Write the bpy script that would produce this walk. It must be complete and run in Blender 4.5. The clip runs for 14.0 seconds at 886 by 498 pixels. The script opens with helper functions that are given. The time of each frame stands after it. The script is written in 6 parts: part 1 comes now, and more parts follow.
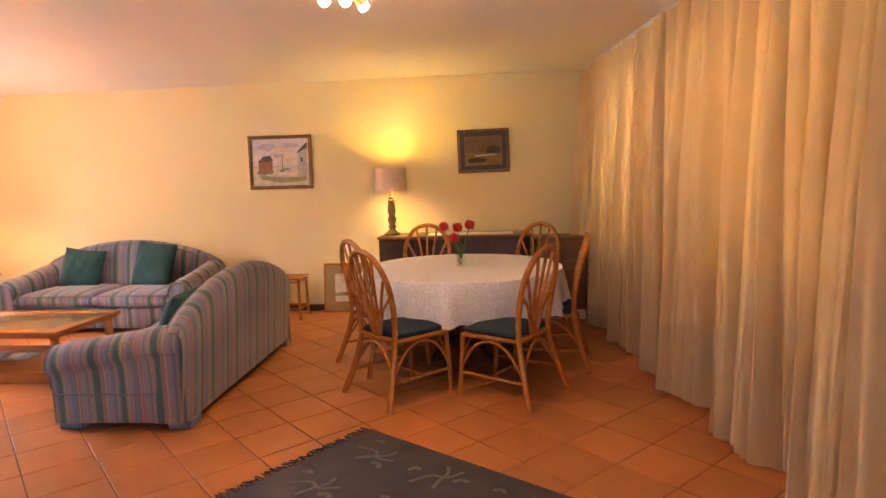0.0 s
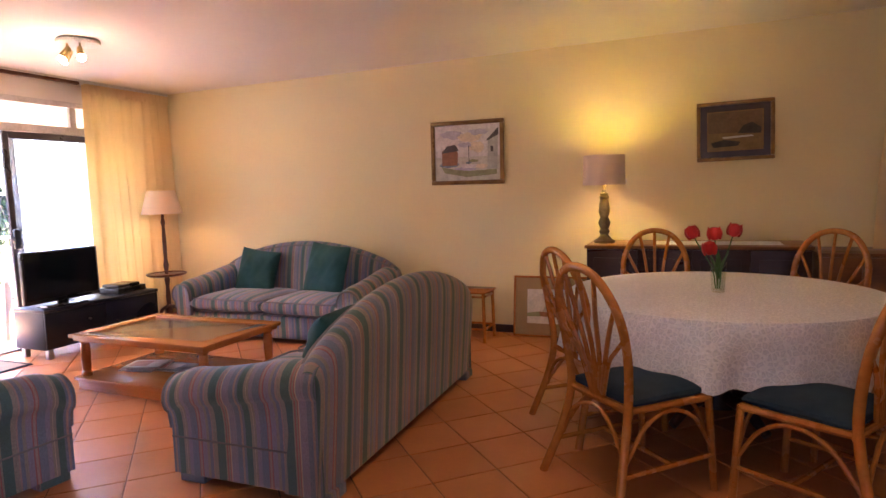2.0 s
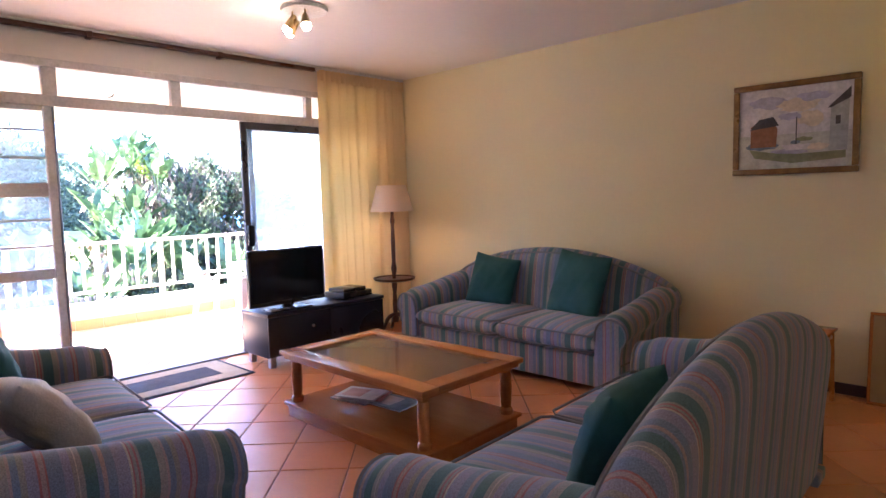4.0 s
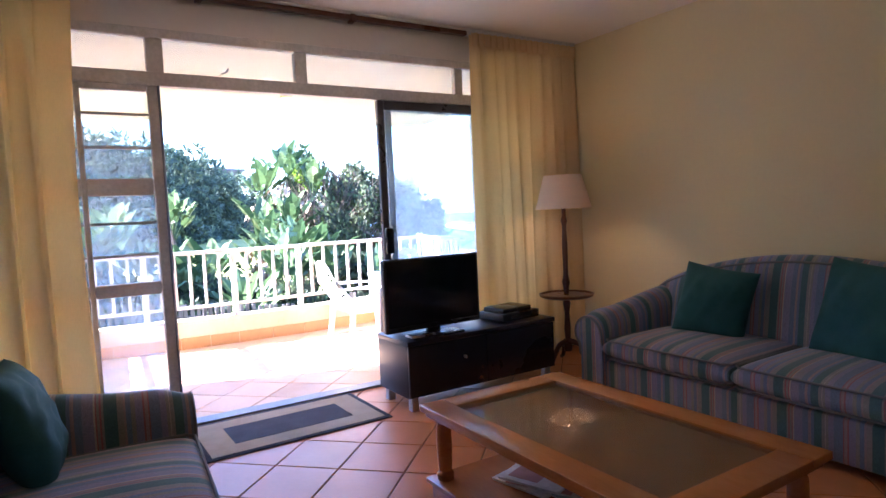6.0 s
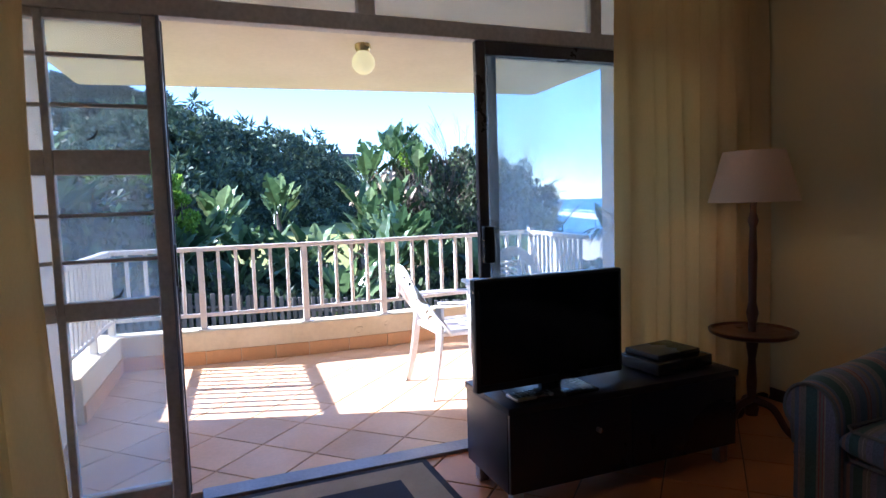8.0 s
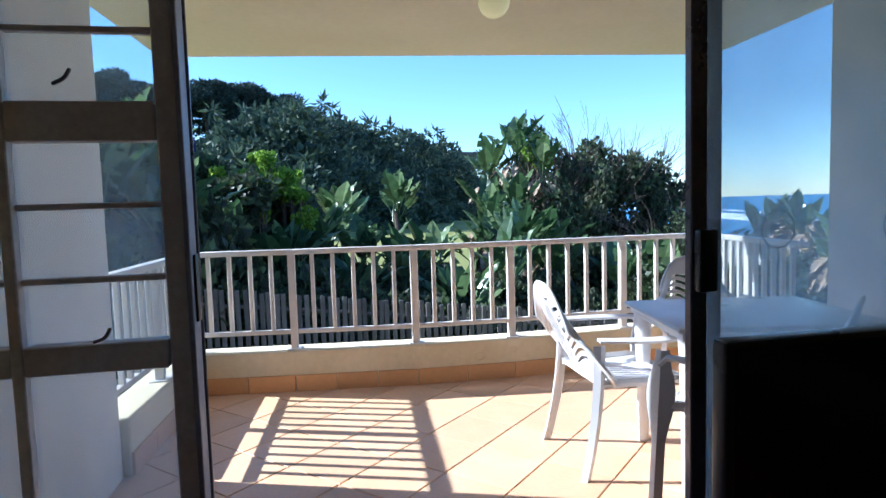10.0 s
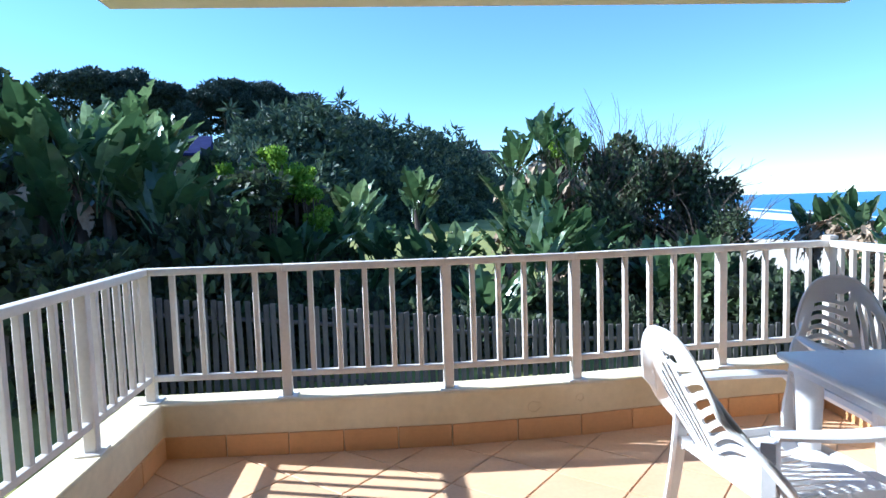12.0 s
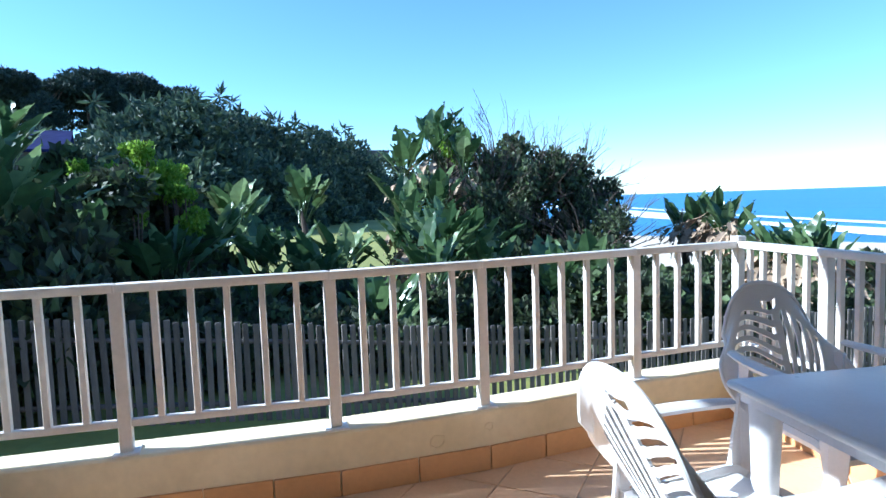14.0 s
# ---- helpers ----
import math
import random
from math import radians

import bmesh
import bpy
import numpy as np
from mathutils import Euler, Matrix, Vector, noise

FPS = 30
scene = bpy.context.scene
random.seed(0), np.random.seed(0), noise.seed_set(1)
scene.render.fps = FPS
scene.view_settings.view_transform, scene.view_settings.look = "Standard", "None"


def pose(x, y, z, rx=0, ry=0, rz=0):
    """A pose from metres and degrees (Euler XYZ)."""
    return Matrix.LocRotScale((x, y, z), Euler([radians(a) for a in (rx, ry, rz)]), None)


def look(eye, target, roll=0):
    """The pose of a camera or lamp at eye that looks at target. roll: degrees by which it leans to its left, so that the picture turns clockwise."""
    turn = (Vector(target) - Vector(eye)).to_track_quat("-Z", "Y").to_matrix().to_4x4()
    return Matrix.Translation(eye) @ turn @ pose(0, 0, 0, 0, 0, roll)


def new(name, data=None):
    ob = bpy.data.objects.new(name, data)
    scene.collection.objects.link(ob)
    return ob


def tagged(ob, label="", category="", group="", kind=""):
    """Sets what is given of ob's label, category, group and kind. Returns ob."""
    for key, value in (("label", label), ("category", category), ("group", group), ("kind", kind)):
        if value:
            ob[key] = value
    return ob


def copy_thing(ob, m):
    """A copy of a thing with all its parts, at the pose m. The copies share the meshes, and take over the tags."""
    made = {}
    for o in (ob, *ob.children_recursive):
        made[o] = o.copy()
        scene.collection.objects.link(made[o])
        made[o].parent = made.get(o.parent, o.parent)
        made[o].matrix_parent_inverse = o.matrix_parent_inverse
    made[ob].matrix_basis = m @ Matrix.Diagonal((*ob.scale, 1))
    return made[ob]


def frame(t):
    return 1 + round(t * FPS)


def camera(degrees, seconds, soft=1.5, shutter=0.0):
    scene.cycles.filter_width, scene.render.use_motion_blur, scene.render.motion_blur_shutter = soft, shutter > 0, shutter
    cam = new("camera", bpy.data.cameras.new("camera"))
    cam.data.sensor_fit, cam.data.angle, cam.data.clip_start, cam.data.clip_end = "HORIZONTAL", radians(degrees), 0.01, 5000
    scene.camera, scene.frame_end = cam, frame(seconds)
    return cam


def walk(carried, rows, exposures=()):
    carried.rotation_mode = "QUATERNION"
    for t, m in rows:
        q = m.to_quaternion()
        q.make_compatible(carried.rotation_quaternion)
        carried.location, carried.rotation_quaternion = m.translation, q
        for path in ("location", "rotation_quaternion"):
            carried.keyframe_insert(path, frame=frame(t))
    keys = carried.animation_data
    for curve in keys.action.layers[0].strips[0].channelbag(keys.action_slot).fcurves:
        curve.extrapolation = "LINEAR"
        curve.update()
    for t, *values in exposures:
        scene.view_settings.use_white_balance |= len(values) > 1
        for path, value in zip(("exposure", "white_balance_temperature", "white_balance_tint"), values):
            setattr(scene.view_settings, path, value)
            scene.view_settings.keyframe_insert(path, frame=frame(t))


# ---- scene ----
cam = camera(72.5, 14.0)
PATH = [
    (0, (0.426, -6.879, 1.518), (0.233, -4.902, 1.285), -1.7),
    (0.5, (0.358, -6.492, 1.497), (0.129, -4.519, 1.264), -2.0),
    (1, (0.246, -6.175, 1.466), (-0.125, -4.222, 1.245), -2.0),
    (1.5, (0.146, -5.855, 1.451), (-0.422, -3.949, 1.242), -2.0),
    (2, (-0.025, -5.576, 1.394), (-0.804, -3.744, 1.202), -1.8),
    (2.5, (-0.195, -5.23, 1.399), (-1.236, -3.533, 1.211), -1.8),
    (3, (-0.45, -5.01, 1.383), (-1.639, -3.411, 1.204), -1.6),
    (3.5, (-0.682, -4.803, 1.363), (-1.953, -3.269, 1.186), -1.7),
    (4, (-0.951, -4.575, 1.347), (-2.341, -3.147, 1.181), -1.6),
    (4.2, (-1.024, -4.49, 1.33), (-2.467, -3.114, 1.168), -1.5),
    (6.3, (-2.214, -3.746, 1.262), (-3.934, -2.736, 1.119), -2.3),
    (6.5, (-2.323, -3.646, 1.288), (-4.061, -2.668, 1.131), -1.9),
    (7, (-2.625, -3.485, 1.274), (-4.397, -2.57, 1.131), -2.1),
    (7.5, (-2.912, -3.345, 1.293), (-4.725, -2.515, 1.135), -1.9),
    (8, (-3.226, -3.22, 1.288), (-5.079, -2.486, 1.13), -1.8),
    (8.5, (-3.531, -3.116, 1.289), (-5.429, -2.508, 1.13), -1.9),
    (8.7, (-3.635, -3.088, 1.284), (-5.546, -2.521, 1.125), -1.8),
    (10.8, (-4.89, -2.942, 1.25), (-6.859, -2.626, 1.101), -1.8),
    (11, (-5.03, -2.935, 1.249), (-6.999, -2.617, 1.1), -1.8),
    (11.5, (-5.28, -2.915, 1.256), (-7.251, -2.61, 1.106), -1.8),
    (12, (-5.435, -2.902, 1.26), (-7.406, -2.601, 1.106), -1.8),
    (12.5, (-5.63, -2.88, 1.254), (-7.596, -2.55, 1.098), -1.9),
    (13, (-5.814, -2.831, 1.244), (-7.77, -2.446, 1.086), -2.0),
    (13.5, (-5.899, -2.8, 1.254), (-7.836, -2.328, 1.092), -2.0),
    (14, (-5.921, -2.792, 1.261), (-7.806, -2.144, 1.096), -2.0),
]

# seconds, stops, kelvin, tint
EXPOSURES = [(0, 6.3, 7600, 41), (1.5, 5.85, 6850, 42), (2.5, 5.4, 6000, 38), (3.5, 5.1, 5650, 34), (4.2, 4.95, 5450, 29), (6.3, 3.7, 5300, 26), (7.5, 2.7, 5200, 21), (8.7, 1.8, 4950, 12), (11, 1.32, 4950, 6), (14, 1.34, 4900, 3)]
SKY, SUN = 0.10, 5.0
TABLE_W, FLOOR_W, SPOT_W, CURTAIN_W, DOOR_W, REAR_W = 0.17, 0.125, 0.03, 0.035, 0.4, 0.28
walk(cam, [(t, look(eye, target, roll)) for t, eye, target, roll in PATH], EXPOSURES)

# ---- world and light ----
world = bpy.data.worlds.new("sky_world")
scene.world = world
world.use_nodes = True
wn = world.node_tree
sky = wn.nodes.new("ShaderNodeTexSky")
sky.sky_type = "NISHITA"
sky.sun_disc = False
sky.sun_elevation = radians(31.5)
sky.sun_rotation = radians(199.5)
sky.air_density, sky.dust_density, sky.ozone_density = 0.95, 0.0, 4.0
wn.links.new(sky.outputs[0], wn.nodes["Background"].inputs[0])
wn.nodes["Background"].inputs[1].default_value = SKY

sun = new("sun", bpy.data.lights.new("sun", "SUN"))
sun.data.energy, sun.data.angle, sun.data.color = SUN, radians(0.53), (1.0, 0.93, 0.82)
sun.matrix_world = look((0, 0, 0), (0.285, 0.804, -0.522))


def lamp(name, kind, at, watts, color, size=0.05):
    ob = new(name, bpy.data.lights.new(name, kind))
    ob.data.energy, ob.data.color = watts, color
    if kind in ("POINT", "SPOT"):
        ob.data.shadow_soft_size = size
    ob.location = at
    return ob


lamp("table_lamp_bulb_light", "POINT", (-0.75, -0.42, 1.575), TABLE_W, (0.86, 0.82, 0.0), 0.04)
lamp("floor_lamp_bulb_light", "POINT", (-5.515, -0.6, 1.36), FLOOR_W, (1.0, 0.52, 0.17), 0.04)
for i, (sx, sy) in enumerate(((-4.5, -2.2), (-0.45, -3.4))):
    lamp("ceiling_spot_light", "POINT", (sx, sy, 2.40), SPOT_W, (1.0, 0.72, 0.42), 0.1)
# daylight in the curtained window's opening
ob = new("curtained_window_light", bpy.data.lights.new("curtained_window_light", "AREA"))
ob.data.shape, ob.data.size, ob.data.size_y, ob.data.energy, ob.data.color = "RECTANGLE", 3.8, 1.25, CURTAIN_W, (1.0, 0.93, 0.8)
ob.matrix_world = look((1.98, -2.45, 1.68), (0.0, -2.2, 1.68))

# daylight in the window behind the dining end
ob = new("rear_window_light", bpy.data.lights.new("rear_window_light", "AREA"))
ob.data.shape, ob.data.size, ob.data.size_y, ob.data.energy, ob.data.color = "RECTANGLE", 3.0, 1.15, REAR_W, (0.38, 0.56, 1.0)
ob.matrix_world = look((-0.3, -8.66, 1.5), (-0.3, -4.0, 1.2))

# daylight in the sliding door's opening
ob = new("door_opening_light", bpy.data.lights.new("door_opening_light", "AREA"))
ob.data.shape, ob.data.size, ob.data.size_y, ob.data.energy, ob.data.color = "RECTANGLE", 2.7, 2.0, DOOR_W, (0.93, 0.96, 1.0)
ob.matrix_world = look((-6.26, -1.95, 1.08), (-5.0, -1.95, 1.0))

# ---- materials ----


def base_mat(name):
    m = bpy.data.materials.new(name)
    m.use_nodes = True
    return m, m.node_tree, m.node_tree.nodes["Principled BSDF"]


def ramp(nt, stops, src, mode="LINEAR"):
    r = nt.nodes.new("ShaderNodeValToRGB")
    r.color_ramp.interpolation = mode
    els = r.color_ramp.elements
    while len(els) < len(stops):
        els.new(0.5)
    for e, (p, c) in zip(els, stops):
        e.position, e.color = p, (*c, 1)
    nt.links.new(src, r.inputs[0])
    return r.outputs[0]


def noise_tex(nt, scale, detail=4, vec=None, rough=0.55):
    n = nt.nodes.new("ShaderNodeTexNoise")
    n.inputs["Scale"].default_value, n.inputs["Detail"].default_value = scale, detail
    n.inputs["Roughness"].default_value = rough
    if vec is None:
        tc = nt.nodes.new("ShaderNodeTexCoord")
        vec = tc.outputs["Object"]
    nt.links.new(vec, n.inputs["Vector"])
    return n.outputs["Fac"]


def mixc(nt, fac, a, b, mode="MIX"):
    x = nt.nodes.new("ShaderNodeMix")
    x.data_type, x.blend_type = "RGBA", mode
    for slot, v in ((0, fac), (6, a), (7, b)):
        if hasattr(v, "is_output"):
            nt.links.new(v, x.inputs[slot])
        elif slot == 0:
            x.inputs[0].default_value = v
        else:
            x.inputs[slot].default_value = (*v, 1)
    return x.outputs[2]


def bump(nt, b, height, strength, dist=0.01):
    n = nt.nodes.new("ShaderNodeBump")
    n.inputs["Strength"].default_value, n.inputs["Distance"].default_value = strength, dist
    nt.links.new(height, n.inputs["Height"])
    nt.links.new(n.outputs[0], b.inputs["Normal"])


def mat(name, c1, c2=None, rough=0.6, metal=0.0, big=1.2, small=40.0, bumps=0.15, bdist=0.004, rnd=0.0, spec=0.5, rvar=0.1, stretch=None, grain=1.0, placed=False):
    """A surface with a broad variation, a fine grain and a fine relief."""
    m, nt, b = base_mat(name)
    c2 = c2 or tuple(x * 0.8 for x in c1)
    tc = nt.nodes.new("ShaderNodeTexCoord")
    vec = nt.nodes.new("ShaderNodeNewGeometry").outputs["Position"] if placed else tc.outputs["Object"]
    if stretch:
        mp = nt.nodes.new("ShaderNodeMapping")
        mp.inputs["Scale"].default_value = stretch
        nt.links.new(vec, mp.inputs[0])
        vec = mp.outputs[0]
    f1, f2 = noise_tex(nt, big, 5, vec), noise_tex(nt, small, 4, vec)
    col = ramp(nt, ((0.3, c1), (0.72, c2)), f1)
    fine = ramp(nt, ((0.25, (1 - 0.18 * grain,) * 3), (0.75, (1 + 0.08 * grain,) * 3)), f2)
    col = mixc(nt, 1.0, col, fine, "MULTIPLY")
    if rnd:
        oi = nt.nodes.new("ShaderNodeObjectInfo")
        v = ramp(nt, ((0.0, (1 - rnd,) * 3), (1.0, (1 + rnd * 0.6,) * 3)), oi.outputs["Random"])
        col = mixc(nt, 1.0, col, v, "MULTIPLY")
    nt.links.new(col, b.inputs["Base Color"])
    rr = ramp(nt, ((0.3, (max(0.02, rough - rvar),) * 3), (0.7, (min(1, rough + rvar),) * 3)), f1)
    nt.links.new(rr, b.inputs["Roughness"])
    b.inputs["Metallic"].default_value = metal
    b.inputs["Specular IOR Level"].default_value = spec
    if bumps:
        bump(nt, b, f2, bumps, bdist)
    return m


def glass_mat(name, tint=(0.95, 0.97, 0.97), rough=0.0, ior=1.45, haze=0.0):
    """Thin pane: mostly clear, with a Fresnel gloss and, at will, a salt haze."""
    m, nt, b = base_mat(name)
    nt.nodes.remove(b)
    out = nt.nodes["Material Output"]
    tr, gl, mx = nt.nodes.new("ShaderNodeBsdfTransparent"), nt.nodes.new("ShaderNodeBsdfGlossy"), nt.nodes.new("ShaderNodeMixShader")
    tr.inputs[0].default_value = (*tint, 1)
    gl.inputs["Roughness"].default_value = rough
    lw, pw, ma = nt.nodes.new("ShaderNodeLayerWeight"), nt.nodes.new("ShaderNodeMath"), nt.nodes.new("ShaderNodeMath")
    f0 = ((ior - 1) / (ior + 1)) ** 2
    pw.operation, pw.inputs[1].default_value = "POWER", 5.0
    ma.operation, ma.inputs[1].default_value, ma.inputs[2].default_value = "MULTIPLY_ADD", 0.9 * (1 - f0), f0
    nt.links.new(lw.outputs["Facing"], pw.inputs[0])
    nt.links.new(pw.outputs[0], ma.inputs[0])
    nt.links.new(ma.outputs[0], mx.inputs[0])
    nt.links.new(tr.outputs[0], mx.inputs[1])
    nt.links.new(gl.outputs[0], mx.inputs[2])
    last = mx.outputs[0]
    if haze:
        # dried salt spray: a thin scattering film, uneven over the pane
        tl, hz = nt.nodes.new("ShaderNodeBsdfTranslucent"), nt.nodes.new("ShaderNodeMixShader")
        tl.inputs[0].default_value = (0.58, 0.80, 1.0, 1)
        f = noise_tex(nt, 1.7, 6)
        nt.links.new(ramp(nt, ((0.3, (haze * 0.55,) * 3), (0.7, (haze * 1.3,) * 3)), f), hz.inputs[0])
        nt.links.new(last, hz.inputs[1])
        nt.links.new(tl.outputs[0], hz.inputs[2])
        last = hz.outputs[0]
    nt.links.new(last, out.inputs[0])
    return m


def cloth_mat(name, c1, c2, trans=0.5, scale=90.0, tcol=None, bumps=0.2, stretch=None):
    """Thin cloth that light passes."""
    m = mat(name, c1, c2, 0.9, 0, 1.5, scale, bumps, 0.002, 0, 0.1, stretch=stretch, grain=0.4)
    nt = m.node_tree
    b = nt.nodes["Principled BSDF"]
    t, mx = nt.nodes.new("ShaderNodeBsdfTranslucent"), nt.nodes.new("ShaderNodeMixShader")
    t.inputs[0].default_value = (*(tcol or c1), 1)
    mx.inputs[0].default_value = trans
    nt.links.new(b.outputs[0], mx.inputs[1])
    nt.links.new(t.outputs[0], mx.inputs[2])
    nt.links.new(mx.outputs[0], nt.nodes["Material Output"].inputs[0])
    return m


def stripe_mat(name, axis):
    """Woven upholstery: broad teal, mauve and slate bands with thin red and cream lines, along one axis."""
    m, nt, b = base_mat(name)
    tc, sp = nt.nodes.new("ShaderNodeTexCoord"), nt.nodes.new("ShaderNodeSeparateXYZ")
    nt.links.new(tc.outputs["Object"], sp.inputs[0])
    mu = nt.nodes.new("ShaderNodeMath")
    mu.operation, mu.inputs[1].default_value = "MULTIPLY_ADD", 2.45
    mu.inputs[2].default_value = 10.45
    nt.links.new(sp.outputs[axis], mu.inputs[0])
    fr = nt.nodes.new("ShaderNodeMath")
    fr.operation = "FRACT"
    nt.links.new(mu.outputs[0], fr.inputs[0])
    teal, lilac, slate, red, cream, taupe, rose = (0.075, 0.14, 0.14), (0.25, 0.225, 0.30), (0.165, 0.195, 0.265), (0.33, 0.125, 0.125), (0.44, 0.37, 0.30), (0.265, 0.235, 0.215), (0.34, 0.235, 0.23)
    bands = (teal, 0.10, taupe, 0.02, red, 0.012, taupe, 0.022, red, 0.012, cream, 0.012, lilac, 0.085, slate, 0.06, rose, 0.025, slate, 0.03, teal, 0.075, taupe, 0.03, cream, 0.01, taupe, 0.022,
             lilac, 0.05, slate, 0.085, red, 0.012, rose, 0.03, red, 0.012, lilac, 0.06, taupe, 0.035, slate, 0.04, rose, 0.02, taupe, 0.05)
    total, at, stops = sum(bands[1::2]), 0.0, []
    for c, w in zip(bands[::2], bands[1::2]):
        stops.append((at / total, c))
        at += w
    col = ramp(nt, stops, fr.outputs[0], "CONSTANT")
    f1, f2 = noise_tex(nt, 2.0), noise_tex(nt, 240.0, 2)
    col = mixc(nt, 1.0, col, ramp(nt, ((0.25, (0.62,) * 3), (0.8, (1.3,) * 3)), f2), "MULTIPLY")
    col = mixc(nt, 1.0, col, ramp(nt, ((0.3, (0.88,) * 3), (0.7, (1.1,) * 3)), f1), "MULTIPLY")
    nt.links.new(col, b.inputs["Base Color"])
    b.inputs["Roughness"].default_value = 0.85
    b.inputs["Specular IOR Level"].default_value = 0.25
    b.inputs["Sheen Weight"].default_value = 0.25
    bump(nt, b, f2, 0.25, 0.002)
    return m


def leaf_mat(name, c1, c2, c3, rough=0.4, trans=0.25, per_object=True):
    m, nt, b = base_mat(name)
    if per_object:
        src = nt.nodes.new("ShaderNodeObjectInfo").outputs["Random"]
    else:
        src = nt.nodes.new("ShaderNodeNewGeometry").outputs["Random Per Island"]
    col = ramp(nt, ((0.0, c1), (0.55, c2), (1.0, c3)), src)
    f = noise_tex(nt, 6.0)
    col = mixc(nt, 1.0, col, ramp(nt, ((0.3, (0.75,) * 3), (0.7, (1.15,) * 3)), f), "MULTIPLY")
    nt.links.new(col, b.inputs["Base Color"])
    b.inputs["Roughness"].default_value = rough
    b.inputs["Specular IOR Level"].default_value = 0.5 if per_object else 0.2
    t, mx = nt.nodes.new("ShaderNodeBsdfTranslucent"), nt.nodes.new("ShaderNodeMixShader")
    nt.links.new(col, t.inputs[0])
    mx.inputs[0].default_value = trans
    nt.links.new(b.outputs[0], mx.inputs[1])
    nt.links.new(t.outputs[0], mx.inputs[2])
    nt.links.new(mx.outputs[0], nt.nodes["Material Output"].inputs[0])
    return m


def glow_mat(name, color, strength, c=(0.9, 0.85, 0.7)):
    m, nt, b = base_mat(name)
    b.inputs["Base Color"].default_value = (*c, 1)
    b.inputs["Emission Color"].default_value = (*color, 1)
    b.inputs["Emission Strength"].default_value = strength
    return m


M_WALL = mat("cream_plaster", (0.78, 0.66, 0.39), (0.75, 0.625, 0.36), 0.8, big=0.5, small=34, bumps=0.05, bdist=0.002, grain=0.12)
M_CEIL = mat("rough_white_plaster", (0.80, 0.73, 0.68), (0.76, 0.69, 0.64), 0.9, big=0.6, small=24, bumps=0.16, bdist=0.004, grain=0.15)
M_OUTWALL = mat("white_painted_plaster", (0.78, 0.74, 0.68), (0.70, 0.64, 0.56), 0.8, big=1.5, small=30, bumps=0.2, bdist=0.003, grain=0.35)
M_SOFFIT = mat("beige_painted_soffit", (0.80, 0.72, 0.62), (0.74, 0.66, 0.55), 0.85, big=1.5, small=24, bumps=0.15, grain=0.3)
M_PARAPET = mat("stained_cream_plaster", (0.80, 0.69, 0.48), (0.64, 0.52, 0.32), 0.8, big=2.2, small=26, bumps=0.25, bdist=0.004, grain=0.4)
M_TILE = mat("terracotta_tile", (0.59, 0.215, 0.07), (0.52, 0.18, 0.055), 0.38, big=3, small=45, bumps=0.0, rnd=0.10, rvar=0.02, grain=0.3, placed=True)
M_OUTTILE = mat("pale_terracotta_tile", (0.76, 0.50, 0.30), (0.69, 0.42, 0.235), 0.5, big=2.5, small=45, bumps=0.08, bdist=0.002, rnd=0.10, grain=0.45, placed=True)
M_OUTGROUT = mat("sandy_grout", (0.64, 0.44, 0.30), (0.54, 0.35, 0.23), 0.9, big=3, small=80)
M_SKIRTTILE = mat("orange_skirting_tile", (0.72, 0.40, 0.17), (0.64, 0.33, 0.13), 0.5, big=3, small=45, bumps=0.12, bdist=0.003, rnd=0.12, grain=0.45)
M_GROUT = mat("dark_grout", (0.24, 0.12, 0.065), (0.17, 0.085, 0.045), 0.9, big=3, small=80)
M_SKIRT = mat("dark_skirting", (0.06, 0.028, 0.018), (0.045, 0.02, 0.013), 0.4, big=3, small=60)
M_SX, M_SY = stripe_mat("striped_upholstery_across", 0), stripe_mat("striped_upholstery_along", 1)
M_SEAT = M_SX
M_TEAL = mat("teal_cushion_cloth", (0.012, 0.085, 0.075), (0.008, 0.06, 0.055), 0.8, big=5, small=160, bumps=0.2, bdist=0.002)
M_CREAMCUSH = mat("cream_cushion_cloth", (0.74, 0.70, 0.64), (0.60, 0.55, 0.48), 0.9, big=5, small=120, bumps=0.3)
M_PIPE = mat("grey_piping", (0.20, 0.19, 0.19), (0.15, 0.14, 0.15), 0.8, small=120)
M_PINE = mat("varnished_pine", (0.45, 0.16, 0.038), (0.40, 0.13, 0.028), 0.24, big=3, small=22, rvar=0.03, grain=0.7, bumps=0.01, stretch=(1, 6, 6))
M_RATTAN = mat("honey_rattan_cane", (0.50, 0.195, 0.04), (0.40, 0.135, 0.025), 0.25, big=6, small=30, bumps=0.1, bdist=0.002)
M_NAVY = mat("dark_blue_seat_cloth", (0.008, 0.034, 0.062), (0.006, 0.024, 0.048), 0.85, big=5, small=150, bumps=0.2, bdist=0.002)
M_MAHOG = mat("dark_mahogany", (0.042, 0.012, 0.009), (0.028, 0.008, 0.006), 0.35, big=2, small=18, bumps=0.06, stretch=(1, 8, 8))
M_BROWN = mat("brown_veneer", (0.24, 0.10, 0.035), (0.18, 0.07, 0.022), 0.4, big=2, small=18, bumps=0.06, stretch=(1, 8, 8))
M_LAMPWOOD = mat("dark_turned_wood", (0.10, 0.032, 0.014), (0.07, 0.02, 0.01), 0.35, big=5, small=40, bumps=0.06)
M_LIMED = mat("limed_grey_wood", (0.30, 0.24, 0.15), (0.14, 0.095, 0.05), 0.55, big=9, small=60, bumps=0.15)
M_BLACK = mat("black_wood_veneer", (0.011, 0.013, 0.026), (0.008, 0.009, 0.018), 0.34, big=2, small=60, bumps=0.04)
